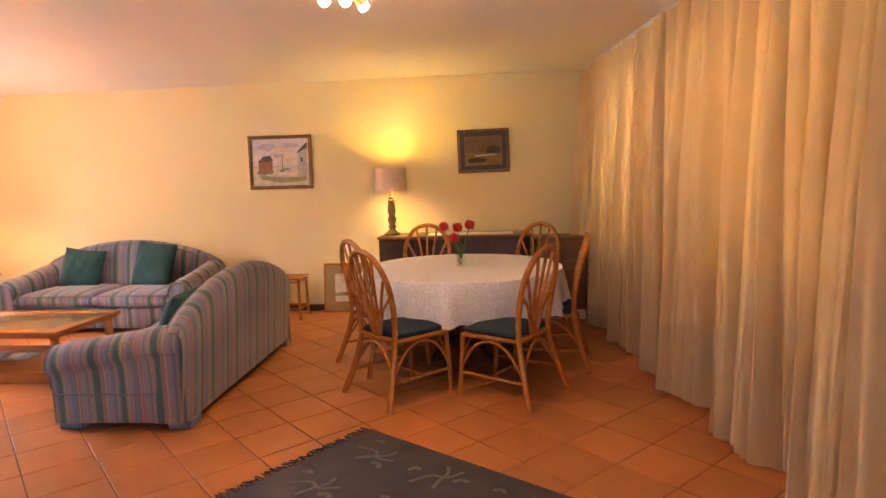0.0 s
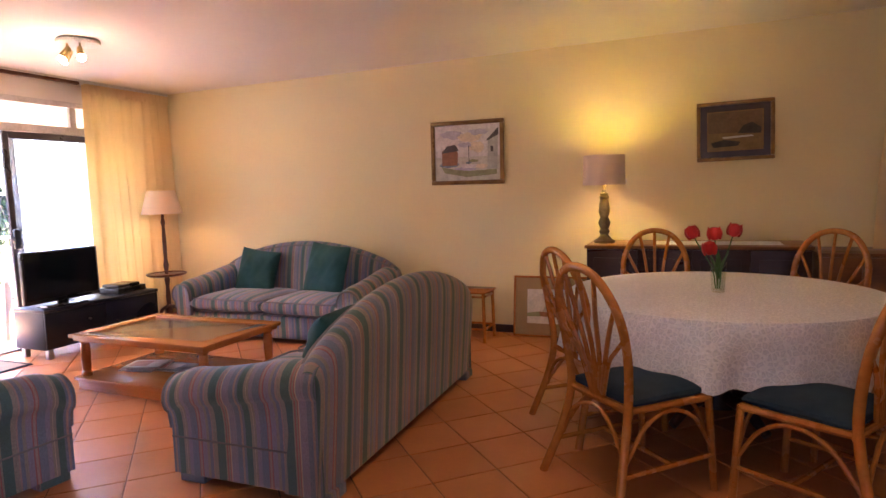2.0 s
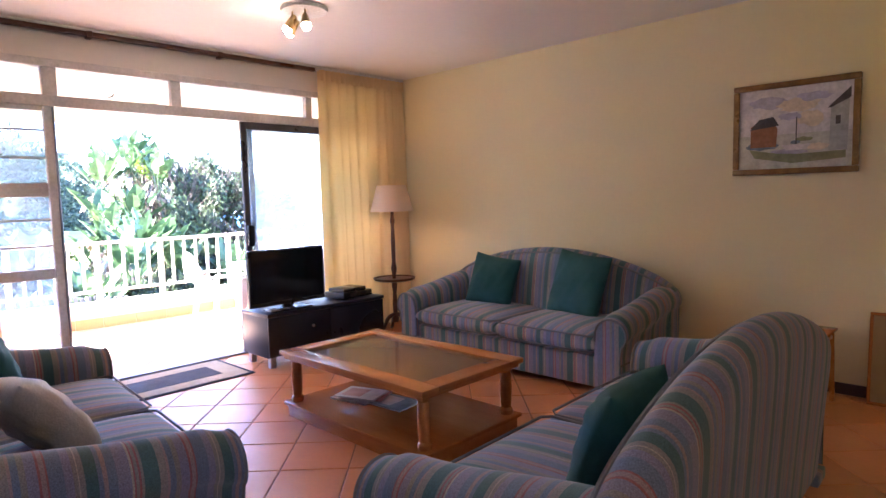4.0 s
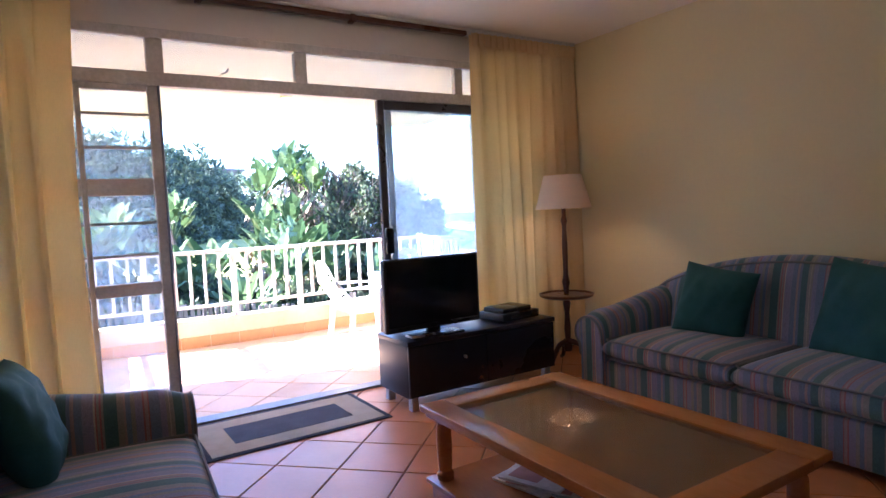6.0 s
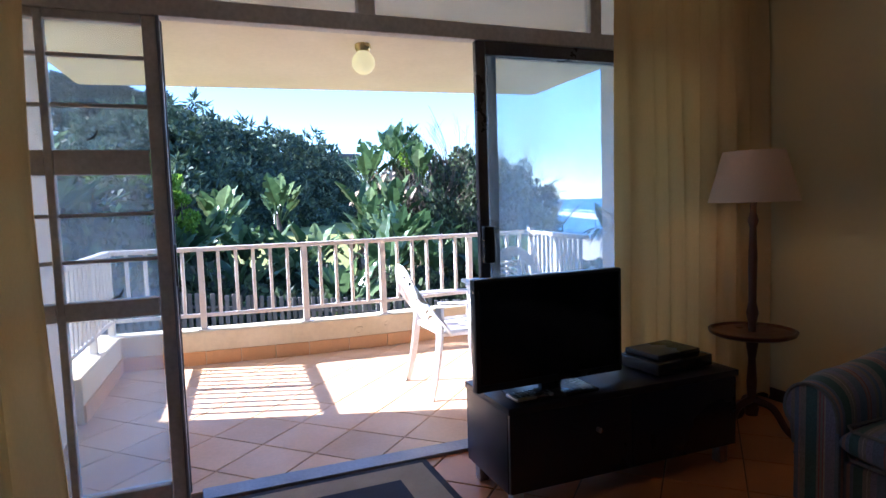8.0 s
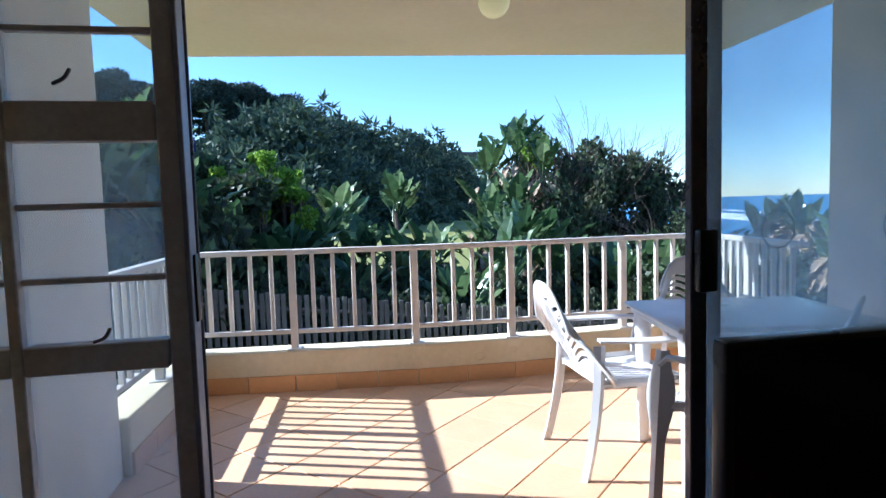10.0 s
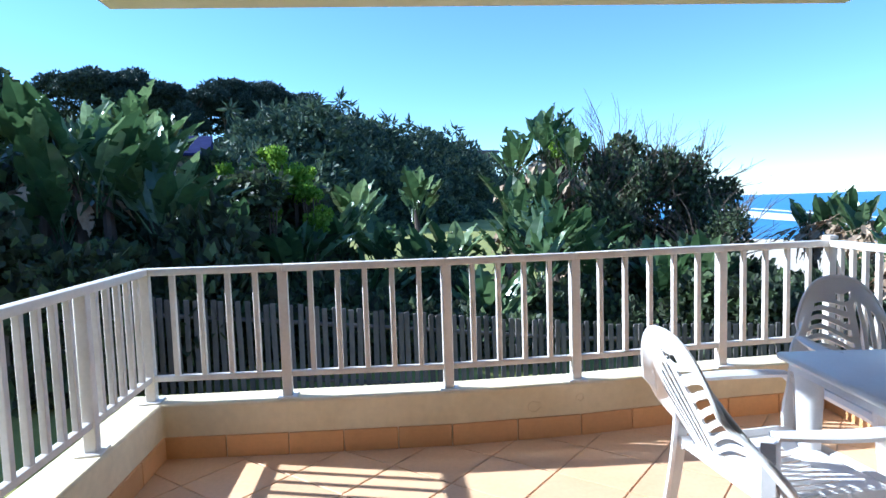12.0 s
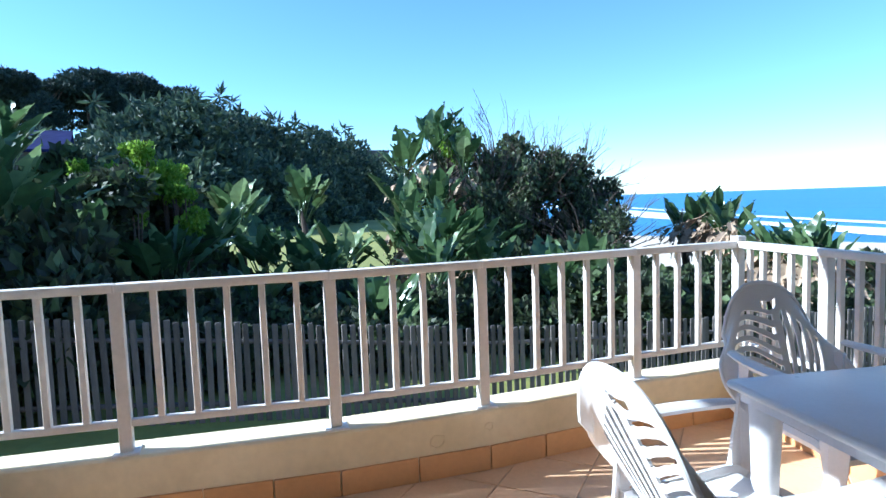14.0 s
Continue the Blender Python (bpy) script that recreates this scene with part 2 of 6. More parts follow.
M_PLASTIC_BK = mat("black_plastic", (0.010, 0.010, 0.011), (0.008, 0.008, 0.009), 0.3, small=200, bumps=0.03)
M_SCREEN = mat("dark_screen", (0.006, 0.006, 0.008), (0.005, 0.005, 0.006), 0.12, small=300, bumps=0.0)
M_STEEL = mat("brushed_steel", (0.62, 0.62, 0.62), (0.5, 0.5, 0.5), 0.3, 1.0, big=5, small=100, bumps=0.04)
M_BRASS = mat("pale_brass", (0.75, 0.58, 0.28), (0.66, 0.48, 0.2), 0.3, 1.0, big=5, small=90, bumps=0.05)
M_GILT = mat("dull_gilt", (0.30, 0.17, 0.05), (0.18, 0.09, 0.028), 0.35, 0.4, big=12, small=70, bumps=0.2)
M_DARKFRAME = mat("dark_frame_wood", (0.045, 0.02, 0.012), (0.03, 0.013, 0.008), 0.4, big=6, small=50)
M_MOUNT = mat("tan_mount_card", (0.36, 0.24, 0.12), (0.32, 0.21, 0.10), 0.9, big=5, small=200, bumps=0.05)
M_WHITEPAINT = mat("white_gloss_paint", (0.78, 0.76, 0.73), (0.66, 0.63, 0.58), 0.4, big=4, small=50, bumps=0.12)
M_FRAMEPAINT = mat("weathered_window_paint", (0.72, 0.67, 0.65), (0.58, 0.53, 0.51), 0.5, big=5, small=45, bumps=0.2)
M_ALU = mat("dark_aluminium", (0.16, 0.15, 0.17), (0.11, 0.10, 0.12), 0.35, 0.7, big=4, small=60, bumps=0.05)
M_ALULIGHT = mat("bare_aluminium", (0.30, 0.32, 0.40), (0.24, 0.26, 0.33), 0.5, 0.3, big=4, small=60, bumps=0.05)
M_PLASTIC_WH = mat("white_moulded_plastic", (0.80, 0.79, 0.79), (0.74, 0.72, 0.73), 0.34, big=4, small=120, bumps=0.02, grain=0.25)
M_RAIL = mat("white_railing_paint", (0.74, 0.70, 0.665), (0.62, 0.56, 0.51), 0.45, big=5, small=50, bumps=0.1, grain=0.4)
M_CURTAIN = cloth_mat("cream_curtain_cloth", (0.78, 0.64, 0.42), (0.71, 0.55, 0.33), 0.36, 140, (0.85, 0.55, 0.18), stretch=(1, 1, 0.3))
M_SHADE = cloth_mat("lampshade_linen", (0.74, 0.60, 0.52), (0.68, 0.53, 0.45), 0.05, 160, (0.6, 0.35, 0.22))
M_SHADE2 = cloth_mat("lampshade_cream_linen", (0.76, 0.64, 0.49), (0.70, 0.58, 0.43), 0.12, 160, (0.8, 0.5, 0.28))
M_GLASS, M_VASE = glass_mat("salt_hazed_window_glass", haze=0.17), glass_mat("vase_glass", (0.95, 0.97, 0.96), 0.0, 1.2)
M_TABLEGLASS = mat("frosted_table_glass", (0.22, 0.19, 0.12), (0.19, 0.165, 0.105), 0.05, rvar=0.02, big=2, small=120, bumps=0.0, grain=0.2)
M_TABLEGLASS.node_tree.nodes["Principled BSDF"].inputs["Alpha"].default_value = 0.26
M_RED = mat("red_petal", (0.62, 0.012, 0.008), (0.45, 0.008, 0.006), 0.5, big=20, small=80, bumps=0.05)
M_STEM = mat("green_stem", (0.05, 0.14, 0.03), (0.035, 0.10, 0.02), 0.5, big=20, small=80)
M_MATBLUE = mat("dark_blue_woven_mat", (0.035, 0.038, 0.065), (0.025, 0.027, 0.05), 0.95, big=6, small=260, bumps=0.4)
M_MATCREAM = mat("cream_woven_mat", (0.44, 0.37, 0.29), (0.36, 0.30, 0.23), 0.95, big=6, small=260, bumps=0.4)
M_RUG = mat("slate_grey_rug", (0.085, 0.075, 0.085), (0.06, 0.053, 0.06), 0.95, big=4, small=240, bumps=0.5)
M_RUGMOTIF = mat("pale_rug_motif", (0.22, 0.185, 0.175), (0.16, 0.13, 0.125), 0.95, big=6, small=240, bumps=0.5)
M_FENCE = mat("weathered_grey_wood", (0.19, 0.165, 0.155), (0.11, 0.095, 0.088), 0.85, big=3, small=30, bumps=0.3, rnd=0.3, stretch=(4, 4, 1))
M_LAWN = mat("garden_ground", (0.27, 0.26, 0.055), (0.20, 0.205, 0.045), 0.95, big=0.12, small=6, bumps=0.4, bdist=0.05)
M_SAND = mat("beach_sand", (0.62, 0.52, 0.40), (0.55, 0.46, 0.34), 0.9, big=0.08, small=3)
M_ROOF = mat("blue_roof_sheet", (0.012, 0.016, 0.085), (0.01, 0.013, 0.065), 0.8, spec=0.1, big=0.8, small=12)
M_BARK = mat("grey_brown_bark", (0.13, 0.095, 0.07), (0.08, 0.055, 0.04), 0.9, big=2, small=18, bumps=0.5, bdist=0.02)
M_DEAD = mat("dry_brown_leaf", (0.46, 0.34, 0.23), (0.26, 0.17, 0.10), 0.8, big=4, small=30, bumps=0.2)
M_STREL = leaf_mat("broad_green_leaf", (0.045, 0.085, 0.035), (0.10, 0.165, 0.06), (0.26, 0.34, 0.16), 0.28, 0.35)
M_SHRUB = leaf_mat("dark_shrub_leaf", (0.045, 0.05, 0.036), (0.062, 0.08, 0.042), (0.12, 0.165, 0.065), 0.5, 0.25, False)
M_LIME = leaf_mat("bright_shrub_leaf", (0.14, 0.23, 0.025), (0.21, 0.34, 0.035), (0.30, 0.43, 0.06), 0.45, 0.45, False)
M_WOOD = leaf_mat("far_woodland_leaf", (0.042, 0.07, 0.06), (0.07, 0.105, 0.075), (0.12, 0.165, 0.09), 0.6, 0.2, False)
M_PINELEAF = leaf_mat("pine_leaf", (0.035, 0.052, 0.048), (0.045, 0.068, 0.058), (0.06, 0.088, 0.066), 0.6, 0.1, False)


def lace_mat():
    m, nt, b = base_mat("white_lace_cloth")
    tc = nt.nodes.new("ShaderNodeTexCoord")
    v = nt.nodes.new("ShaderNodeTexVoronoi")
    v.feature, v.inputs["Scale"].default_value = "DISTANCE_TO_EDGE", 38.0
    nt.links.new(tc.outputs["Object"], v.inputs["Vector"])
    f2 = noise_tex(nt, 70.0)
    col = ramp(nt, ((0.0, (0.79, 0.80, 0.88)), (0.09, (0.78, 0.79, 0.87)), (0.16, (0.60, 0.62, 0.74)), (0.3, (0.73, 0.74, 0.82))), v.outputs["Distance"])
    col = mixc(nt, 1.0, col, ramp(nt, ((0.3, (0.85,) * 3), (0.7, (1.05,) * 3)), f2), "MULTIPLY")
    nt.links.new(col, b.inputs["Base Color"])
    b.inputs["Roughness"].default_value = 0.9
    bump(nt, b, v.outputs["Distance"], 0.4, 0.004)
    return m


M_LACE = lace_mat()


def water_mat():
    m, nt, b = base_mat("sea_water")
    tc = nt.nodes.new("ShaderNodeTexCoord")
    mp = nt.nodes.new("ShaderNodeMapping")
    mp.inputs["Rotation"].default_value = (0, 0, radians(28))
    mp.inputs["Scale"].default_value = (0.006, 0.05, 1)
    nt.links.new(tc.outputs["Object"], mp.inputs[0])
    f = noise_tex(nt, 1.0, 6, mp.outputs[0])
    col = ramp(nt, ((0.35, (0.012, 0.12, 0.30)), (0.6, (0.02, 0.17, 0.36))), f)
    nt.links.new(col, b.inputs["Base Color"])
    b.inputs["Roughness"].default_value = 0.35
    f2 = noise_tex(nt, 0.6, 5)
    bump(nt, b, f2, 0.5, 0.3)
    return m


M_SEA = water_mat()
M_FOAM = mat("sea_foam", (0.85, 0.87, 0.88), (0.75, 0.8, 0.84), 0.9, big=0.05, small=0.6, bumps=0.2)

# ---- building kit ----


def mesh_of(name, bm, material, smooth=True):
    me = bpy.data.meshes.new(name)
    bmesh.ops.recalc_face_normals(bm, faces=bm.faces[:])
    bm.to_mesh(me)
    bm.free()
    for mm in material if isinstance(material, (list, tuple)) else (material,):
        me.materials.append(mm)
    if smooth:
        me.shade_smooth()
        me.set_sharp_from_angle(angle=radians(38))
    return me


def part(name, bm, material, parent, label=""):
    ob = new(name, mesh_of(name, bm, material))
    ob.parent = parent
    return tagged(ob, label)


def piece(name, me, parent, at, rz=0.0):
    """A repeated piece that shares its mesh."""
    ob = new(name, me)
    ob.parent = parent
    ob.location = at
    ob.rotation_euler = (0, 0, rz)
    return ob


def thing(name, label, category, m=None, group="", kind=""):
    ob = new(name)
    ob.empty_display_size = 0.1
    ob.matrix_world = m or Matrix()
    return tagged(ob, label, category, group, kind)


def structure(name, bm, material, label="", category=""):
    return tagged(new(name, mesh_of(name, bm, material)), label, category, kind="structure")


def box(x0, x1, y0, y1, z0, z1, bevel=0.0, seg=2, bm=None):
    bm = bm or bmesh.new()
    r = bmesh.ops.create_cube(bm, size=1)
    for v in r["verts"]:
        v.co = ((x0 + x1) / 2 + v.co.x * (x1 - x0), (y0 + y1) / 2 + v.co.y * (y1 - y0), (z0 + z1) / 2 + v.co.z * (z1 - z0))
    if bevel:
        es = list({e for v in r["verts"] for e in v.link_edges})
        bmesh.ops.bevel(bm, geom=es, offset=bevel, segments=seg, affect="EDGES", profile=0.5)
    return bm


def prism(poly, z0, z1, bm=None, bevel=0.0):
    """An upright prism over a floor polygon; z1 may be a list of heights."""
    bm = bm or bmesh.new()
    tops = z1 if isinstance(z1, (list, tuple)) else [z1] * len(poly)
    bots = z0 if isinstance(z0, (list, tuple)) else [z0] * len(poly)
    a = [bm.verts.new((x, y, z)) for (x, y), z in zip(poly, bots)]
    b = [bm.verts.new((x, y, z)) for (x, y), z in zip(poly, tops)]
    bm.faces.new(a[::-1]), bm.faces.new(b)
    n = len(poly)
    for i in range(n):
        bm.faces.new((a[i], a[(i + 1) % n], b[(i + 1) % n], b[i]))
    if bevel:
        bmesh.ops.bevel(bm, geom=bm.edges[:], offset=bevel, segments=2, affect="EDGES")
    return bm


def lathe(profile, seg=24, at=(0, 0), bm=None):
    bm = bm or bmesh.new()
    rings = []
    for r, z in profile:
        rings.append([bm.verts.new((at[0] + r * math.cos(2 * math.pi * i / seg), at[1] + r * math.sin(2 * math.pi * i / seg), z)) for i in range(seg)] if r > 1e-5 else [bm.verts.new((at[0], at[1], z))])
    for p, q in zip(rings, rings[1:]):
        for i in range(seg):
            j = (i + 1) % seg
            if len(p) == 1 and len(q) > 1:
                bm.faces.new((p[0], q[i], q[j]))
            elif len(q) == 1 and len(p) > 1:
                bm.faces.new((p[i], p[j], q[0]))
            elif len(p) > 1:
                bm.faces.new((p[i], p[j], q[j], q[i]))
    return bm


def curve_points(pts, n=24):
    """A smooth run (Catmull-Rom) through the points."""
    p = [Vector(q) for q in pts]
    p = [2 * p[0] - p[1]] + p + [2 * p[-1] - p[-2]]
    out = []
    per = max(2, n // (len(p) - 3))
    for i in range(1, len(p) - 2):
        for k in range(per):
            t = k / per
            a, b, c, d = p[i - 1], p[i], p[i + 1], p[i + 2]
            out.append(0.5 * (2 * b + (c - a) * t + (2 * a - 5 * b + 4 * c - d) * t * t + (3 * b - a - 3 * c + d) * t ** 3))
    out.append(p[-2])
    return out


def tube(pts, r, seg=8, bm=None, r1=None, flat=1.0):
    """A round bar along points; r to r1 along its length."""
    bm = bm or bmesh.new()
    pts = [Vector(q) for q in pts]
    n = len(pts)
    side = None
    rings = []
    for i in range(n):
        d = (pts[min(i + 1, n - 1)] - pts[max(i - 1, 0)]).normalized()
        if side is None:
            side = d.cross(Vector((0, 0, 1)) if abs(d.z) < 0.9 else Vector((0, 1, 0))).normalized()
        else:
            side = (side - d * side.dot(d)).normalized()
        up = d.cross(side)
        rr = r + ((r1 if r1 is not None else r) - r) * i / (n - 1)
        rings.append([bm.verts.new(pts[i] + rr * (math.cos(2 * math.pi * k / seg) * side + flat * math.sin(2 * math.pi * k / seg) * up)) for k in range(seg)])
    for p, q in zip(rings, rings[1:]):
        for k in range(seg):
            bm.faces.new((p[k], p[(k + 1) % seg], q[(k + 1) % seg], q[k]))
    bm.faces.new(rings[0][::-1]), bm.faces.new(rings[-1])
    return bm


def grid(fn, nu, nv, bm=None, skip=None, wrap=False):
    bm = bm or bmesh.new()
    vs = [[bm.verts.new(fn(i / nu, j / nv)) for j in range(nv + 1)] for i in range(nu + (0 if wrap else 1))]
    for i in range(nu):
        for j in range(nv):
            if skip and skip((i + 0.5) / nu, (j + 0.5) / nv):
                continue
            k = (i + 1) % len(vs)
            bm.faces.new((vs[i][j], vs[k][j], vs[k][j + 1], vs[i][j + 1]))
    return bm


def thicken(bm, t):
    bmesh.ops.recalc_face_normals(bm, faces=bm.faces[:])
    bmesh.ops.solidify(bm, geom=bm.faces[:], thickness=t)
    loose = [v for v in bm.verts if not v.link_faces]
    bmesh.ops.delete(bm, geom=loose, context="VERTS")
    return bm


def clip_poly(poly, x0, x1, y0, y1):
    for ax, lim, sgn in ((0, x0, 1), (0, x1, -1), (1, y0, 1), (1, y1, -1)):
        out = []
        for i in range(len(poly)):
            a, b = poly[i - 1], poly[i]
            da, db = sgn * (a[ax] - lim), sgn * (b[ax] - lim)
            if (da >= 0) != (db >= 0):
                t = da / (da - db)
                out.append((a[0] + t * (b[0] - a[0]), a[1] + t * (b[1] - a[1])))
            if db >= 0:
                out.append(b)
        poly = out
        if len(poly) < 3:
            return []
    return poly


# ---- the flat's shell ----
CEIL = 2.65
XW = -6.06     # plane of the window wall
structure("floor", box(-6.2, 2.6, -8.6, 0.0, -0.25, -0.006), M_GROUT, "terracotta tiled living room floor")
structure("wall_north", box(-6.4, 2.0, 0.0, 0.22, -0.25, CEIL), M_WALL, "cream painted plaster wall with pictures")
south = box(-6.4, -1.9, -8.8, -8.6, -0.25, CEIL)
for x0, x1, z0, z1 in ((1.3, 2.6, -0.25, CEIL), (-1.9, 1.3, -0.25, 0.85), (-1.9, 1.3, 2.15, CEIL)):
    box(x0, x1, -8.8, -8.6, z0, z1, bm=south)
structure("wall_south", south, M_WALL, "cream painted plaster wall with a window")
# unseen wall, roof and floor, added to keep direct sun out of window_3
structure("wall_rear_screen", box(-6.4, 2.8, -12.2, -12.0, -0.25, CEIL), M_OUTWALL, "plain white unseen wall added to screen the rear window")
structure("rear_shade_roof", box(-6.4, 2.8, -12.2, -8.8, CEIL, CEIL + 0.2), M_SOFFIT, "plain unseen roof added to keep sun off the rear window")
structure("rear_shade_floor", box(-6.4, 2.8, -12.2, -8.8, -0.25, -0.01), M_OUTGROUT, "plain unseen floor added under the rear shade roof")
w3 = thing("window_3", "window behind the dining end of the room", "window", kind="structure")
for x0, x1, z0, z1 in ((-1.9, 1.3, 0.85, 0.91), (-1.9, 1.3, 2.09, 2.15), (-1.9, -1.84, 0.91, 2.09), (1.24, 1.3, 0.91, 2.09), (-0.33, -0.27, 0.91, 2.09)):
    part("window_frame", box(x0, x1, -8.73, -8.67, z0, z1, 0.004), M_FRAMEPAINT, w3)
structure("ceiling", box(-6.4, 2.8, -8.8, 0.22, CEIL, CEIL + 0.2), M_CEIL, "rough white plaster ceiling")


def line_x(y, off=0.0):
    """The curtained wall stands a little out of square."""
    return 1.36 + off + 0.125 * (-y - 0.2)


def slanted(y0, y1, z0, z1, bm=None):
    return prism([(line_x(y0, 0.18), y0), (line_x(y0, 0.40), y0), (line_x(y1, 0.40), y1), (line_x(y1, 0.18), y1)], z0, z1, bm)


# unseen walls and roof, added to cut the skylight reaching the curtains
structure("east_screen_wall", box(4.4, 4.6, -9.0, 1.5, -1.2, 2.6), M_OUTWALL, "plain white unseen wall added to screen the curtained window")
structure("east_shade_roof", box(2.85, 4.6, -9.0, 1.5, 2.6, 2.78), M_SOFFIT, "plain unseen roof added to shade the curtained window")
structure("east_screen_end", box(1.9, 4.4, 1.3, 1.5, -1.2, 2.6), M_OUTWALL, "plain white unseen end wall added to screen skylight")
east = slanted(0.0, -0.5, -0.25, CEIL)
slanted(-4.4, -8.6, -0.25, CEIL, east)
slanted(-0.5, -4.4, 2.32, CEIL, east)
slanted(-0.5, -4.4, -0.25, 1.02, east)
structure("wall_east", east, M_WALL, "cream plaster wall with a wide curtained window")
w2 = thing("window_2", "wide window behind drawn cream curtains", "window", kind="structure")
for y in (-0.53, -1.78, -3.1, -4.37):
    x = line_x(y, 0.27)
    part("window_frame", box(x - 0.025, x + 0.025, y - 0.03, y + 0.03, 1.02, 2.32, 0.004), M_WHITEPAINT, w2)

# window wall: solid ends, beam above
structure("wall_west", box(XW - 0.2, XW + 0.03, -0.32, 0.0, -0.25, CEIL), M_WALL, "cream plaster wall end beside the window")
structure("wall_west_2", box(XW - 0.2, XW + 0.03, -8.6, -4.62, -0.25, CEIL), M_WALL, "cream plaster wall end beside the window")
structure("trim_beam", box(XW - 0.2, XW + 0.02, -4.62, -0.32, 2.42, CEIL), M_CEIL, "painted beam over the sliding door")
structure("baseboard", box(-6.1, 1.42, -0.014, 0.0, 0.0, 0.075, 0.003), M_SKIRT, "dark skirting along the wall foot")

w1 = thing("window_1", "weathered steel window and sliding door frame", "window", kind="structure")
FX0, FX1 = XW - 0.03, XW + 0.03


def bar(y0, y1, z0, z1, name="window_frame", x0=FX0, x1=FX1, m=M_FRAMEPAINT):
    return part(name, box(x0, x1, y0, y1, z0, z1, 0.004, 1), m, w1)


bar(-4.62, -0.32, 2.365, 2.42, x1=FX1 + 0.02)
bar(-4.62, -0.32, 2.085, 2.165, x1=FX1 + 0.012)
bar(-3.405, -3.342, 0.0, 2.085)
for y0, y1 in ((-3.40, -3.305), (-2.494, -2.411), (-1.21, -1.14), (-4.62, -4.55), (-0.36, -0.32)):
    bar(y0, y1, 2.165, 2.365)
bar(-0.36, -0.32, 0.0, 2.085)
bar(-4.62, -4.56, 0.0, 2.085)
bar(-3.785, -3.755, 0.0, 2.085)
for z0, z1 in ((2.05, 2.085), (1.438, 1.538), (0.845, 0.92), (0.0, 0.10)):
    bar(-4.56, -3.785, z0, z1), bar(-3.755, -3.41, z0, z1)
for z in (1.915, 1.718, 1.275, 1.085):
    for y0, y1 in ((-4.56, -3.785), (-3.755, -3.405)):
        bar(y0, y1, z - 0.008, z + 0.008, "glazing_bar", XW - 0.015, XW + 0.015)
panes = [(-4.56, -3.785, 0.1, 0.845), (-3.755, -3.41, 0.1, 0.845)]
for y0, y1 in ((-4.56, -3.785), (-3.755, -3.405)):
    for z0, z1 in ((0.92, 1.077), (1.093, 1.267), (1.283, 1.438), (1.538, 1.71), (1.726, 1.907), (1.923, 2.05)):
        panes.append((y0, y1, z0, z1))
for y0, y1 in ((-4.55, -3.405), (-3.305, -2.494), (-2.411, -1.21), (-1.14, -0.36)):
    panes.append((y0, y1, 2.165, 2.365))
for y0, y1, z0, z1 in panes:
    o = part("pane", box(XW - 0.002, XW + 0.002, y0, y1, z0, z1), M_GLASS, w1)
    o.visible_shadow = False
# window stays on the transoms and sashes
for y, z in ((-2.95, 2.18), (-3.6, 1.575), (-3.55, 0.93)):
    part("window_catch", tube(curve_points([(XW + 0.05, y - 0.03, z), (XW + 0.06, y, z + 0.012), (XW + 0.055, y + 0.012, z + 0.035)], 6), 0.005, 6), M_ALU, w1)
part("threshold_track", box(XW - 0.06, XW + 0.06, -3.29, -0.36, -0.006, 0.016, 0.004, 1), M_ALULIGHT, w1, "bare aluminium threshold track")
part("door_jamb", box(XW - 0.032, XW + 0.045, -3.352, -3.338, 0.016, 2.085, 0.003, 1), M_ALULIGHT, w1, "bare aluminium jamb")
part("outer_lip", box(XW - 0.046, XW - 0.034, -3.355, -3.332, 0.016, 2.085, 0.003, 1), M_ALU, w1)
part("latch_plate", box(XW - 0.02, XW + 0.02, -3.339, -3.33, 0.96, 1.14, 0.004), M_PLASTIC_BK, w1, "black latch plate")


def sliding_leaf(name, y0, y1, x, label):
    d = thing(name, label, "door", kind="structure")
    for a, b in ((y0, y0 + 0.055), (y1 - 0.055, y1)):
        part("stile", box(x - 0.018, x + 0.018, a, b, 0.02, 2.08, 0.004, 1), M_ALU, d)
    for a, b in ((0.02, 0.10), (2.015, 2.08)):
        part("door_rail", box(x - 0.016, x + 0.016, y0 + 0.055, y1 - 0.055, a, b, 0.003, 1), M_ALU, d)
    o = part("pane", box(x - 0.003, x + 0.003, y0 + 0.055, y1 - 0.055, 0.10, 2.015), M_GLASS, d)
    o.visible_shadow = False
    return d


d1 = sliding_leaf("door_1", -1.91, -0.49, XW + 0.03, "open sliding glass door leaf in dark aluminium")
part("door_handle", box(XW + 0.048, XW + 0.085, -1.905, -1.842, 0.965, 1.155, 0.01), M_PLASTIC_BK, d1, "black plastic door handle")
d2 = sliding_leaf("door_2", -1.825, -0.40, XW - 0.022, "fixed glass door leaf in dark aluminium")
for y in (-1.56, -1.1):
    part("safety_sticker", lathe([(0.058, 0), (0.062, 0), (0.062, 0.001), (0.058, 0.001), (0.058, 0)], 28), M_ALU, d2).matrix_local = pose(XW - 0.017, y, 1.14, 0, 90, 0)
    for k in range(5):
        part("sticker_line", box(XW - 0.018, XW - 0.017, y - 0.03 + abs(k - 2) * 0.006, y + 0.03 - abs(k - 2) * 0.006, 1.115 + k * 0.012, 1.119 + k * 0.012), M_ALU, d2)

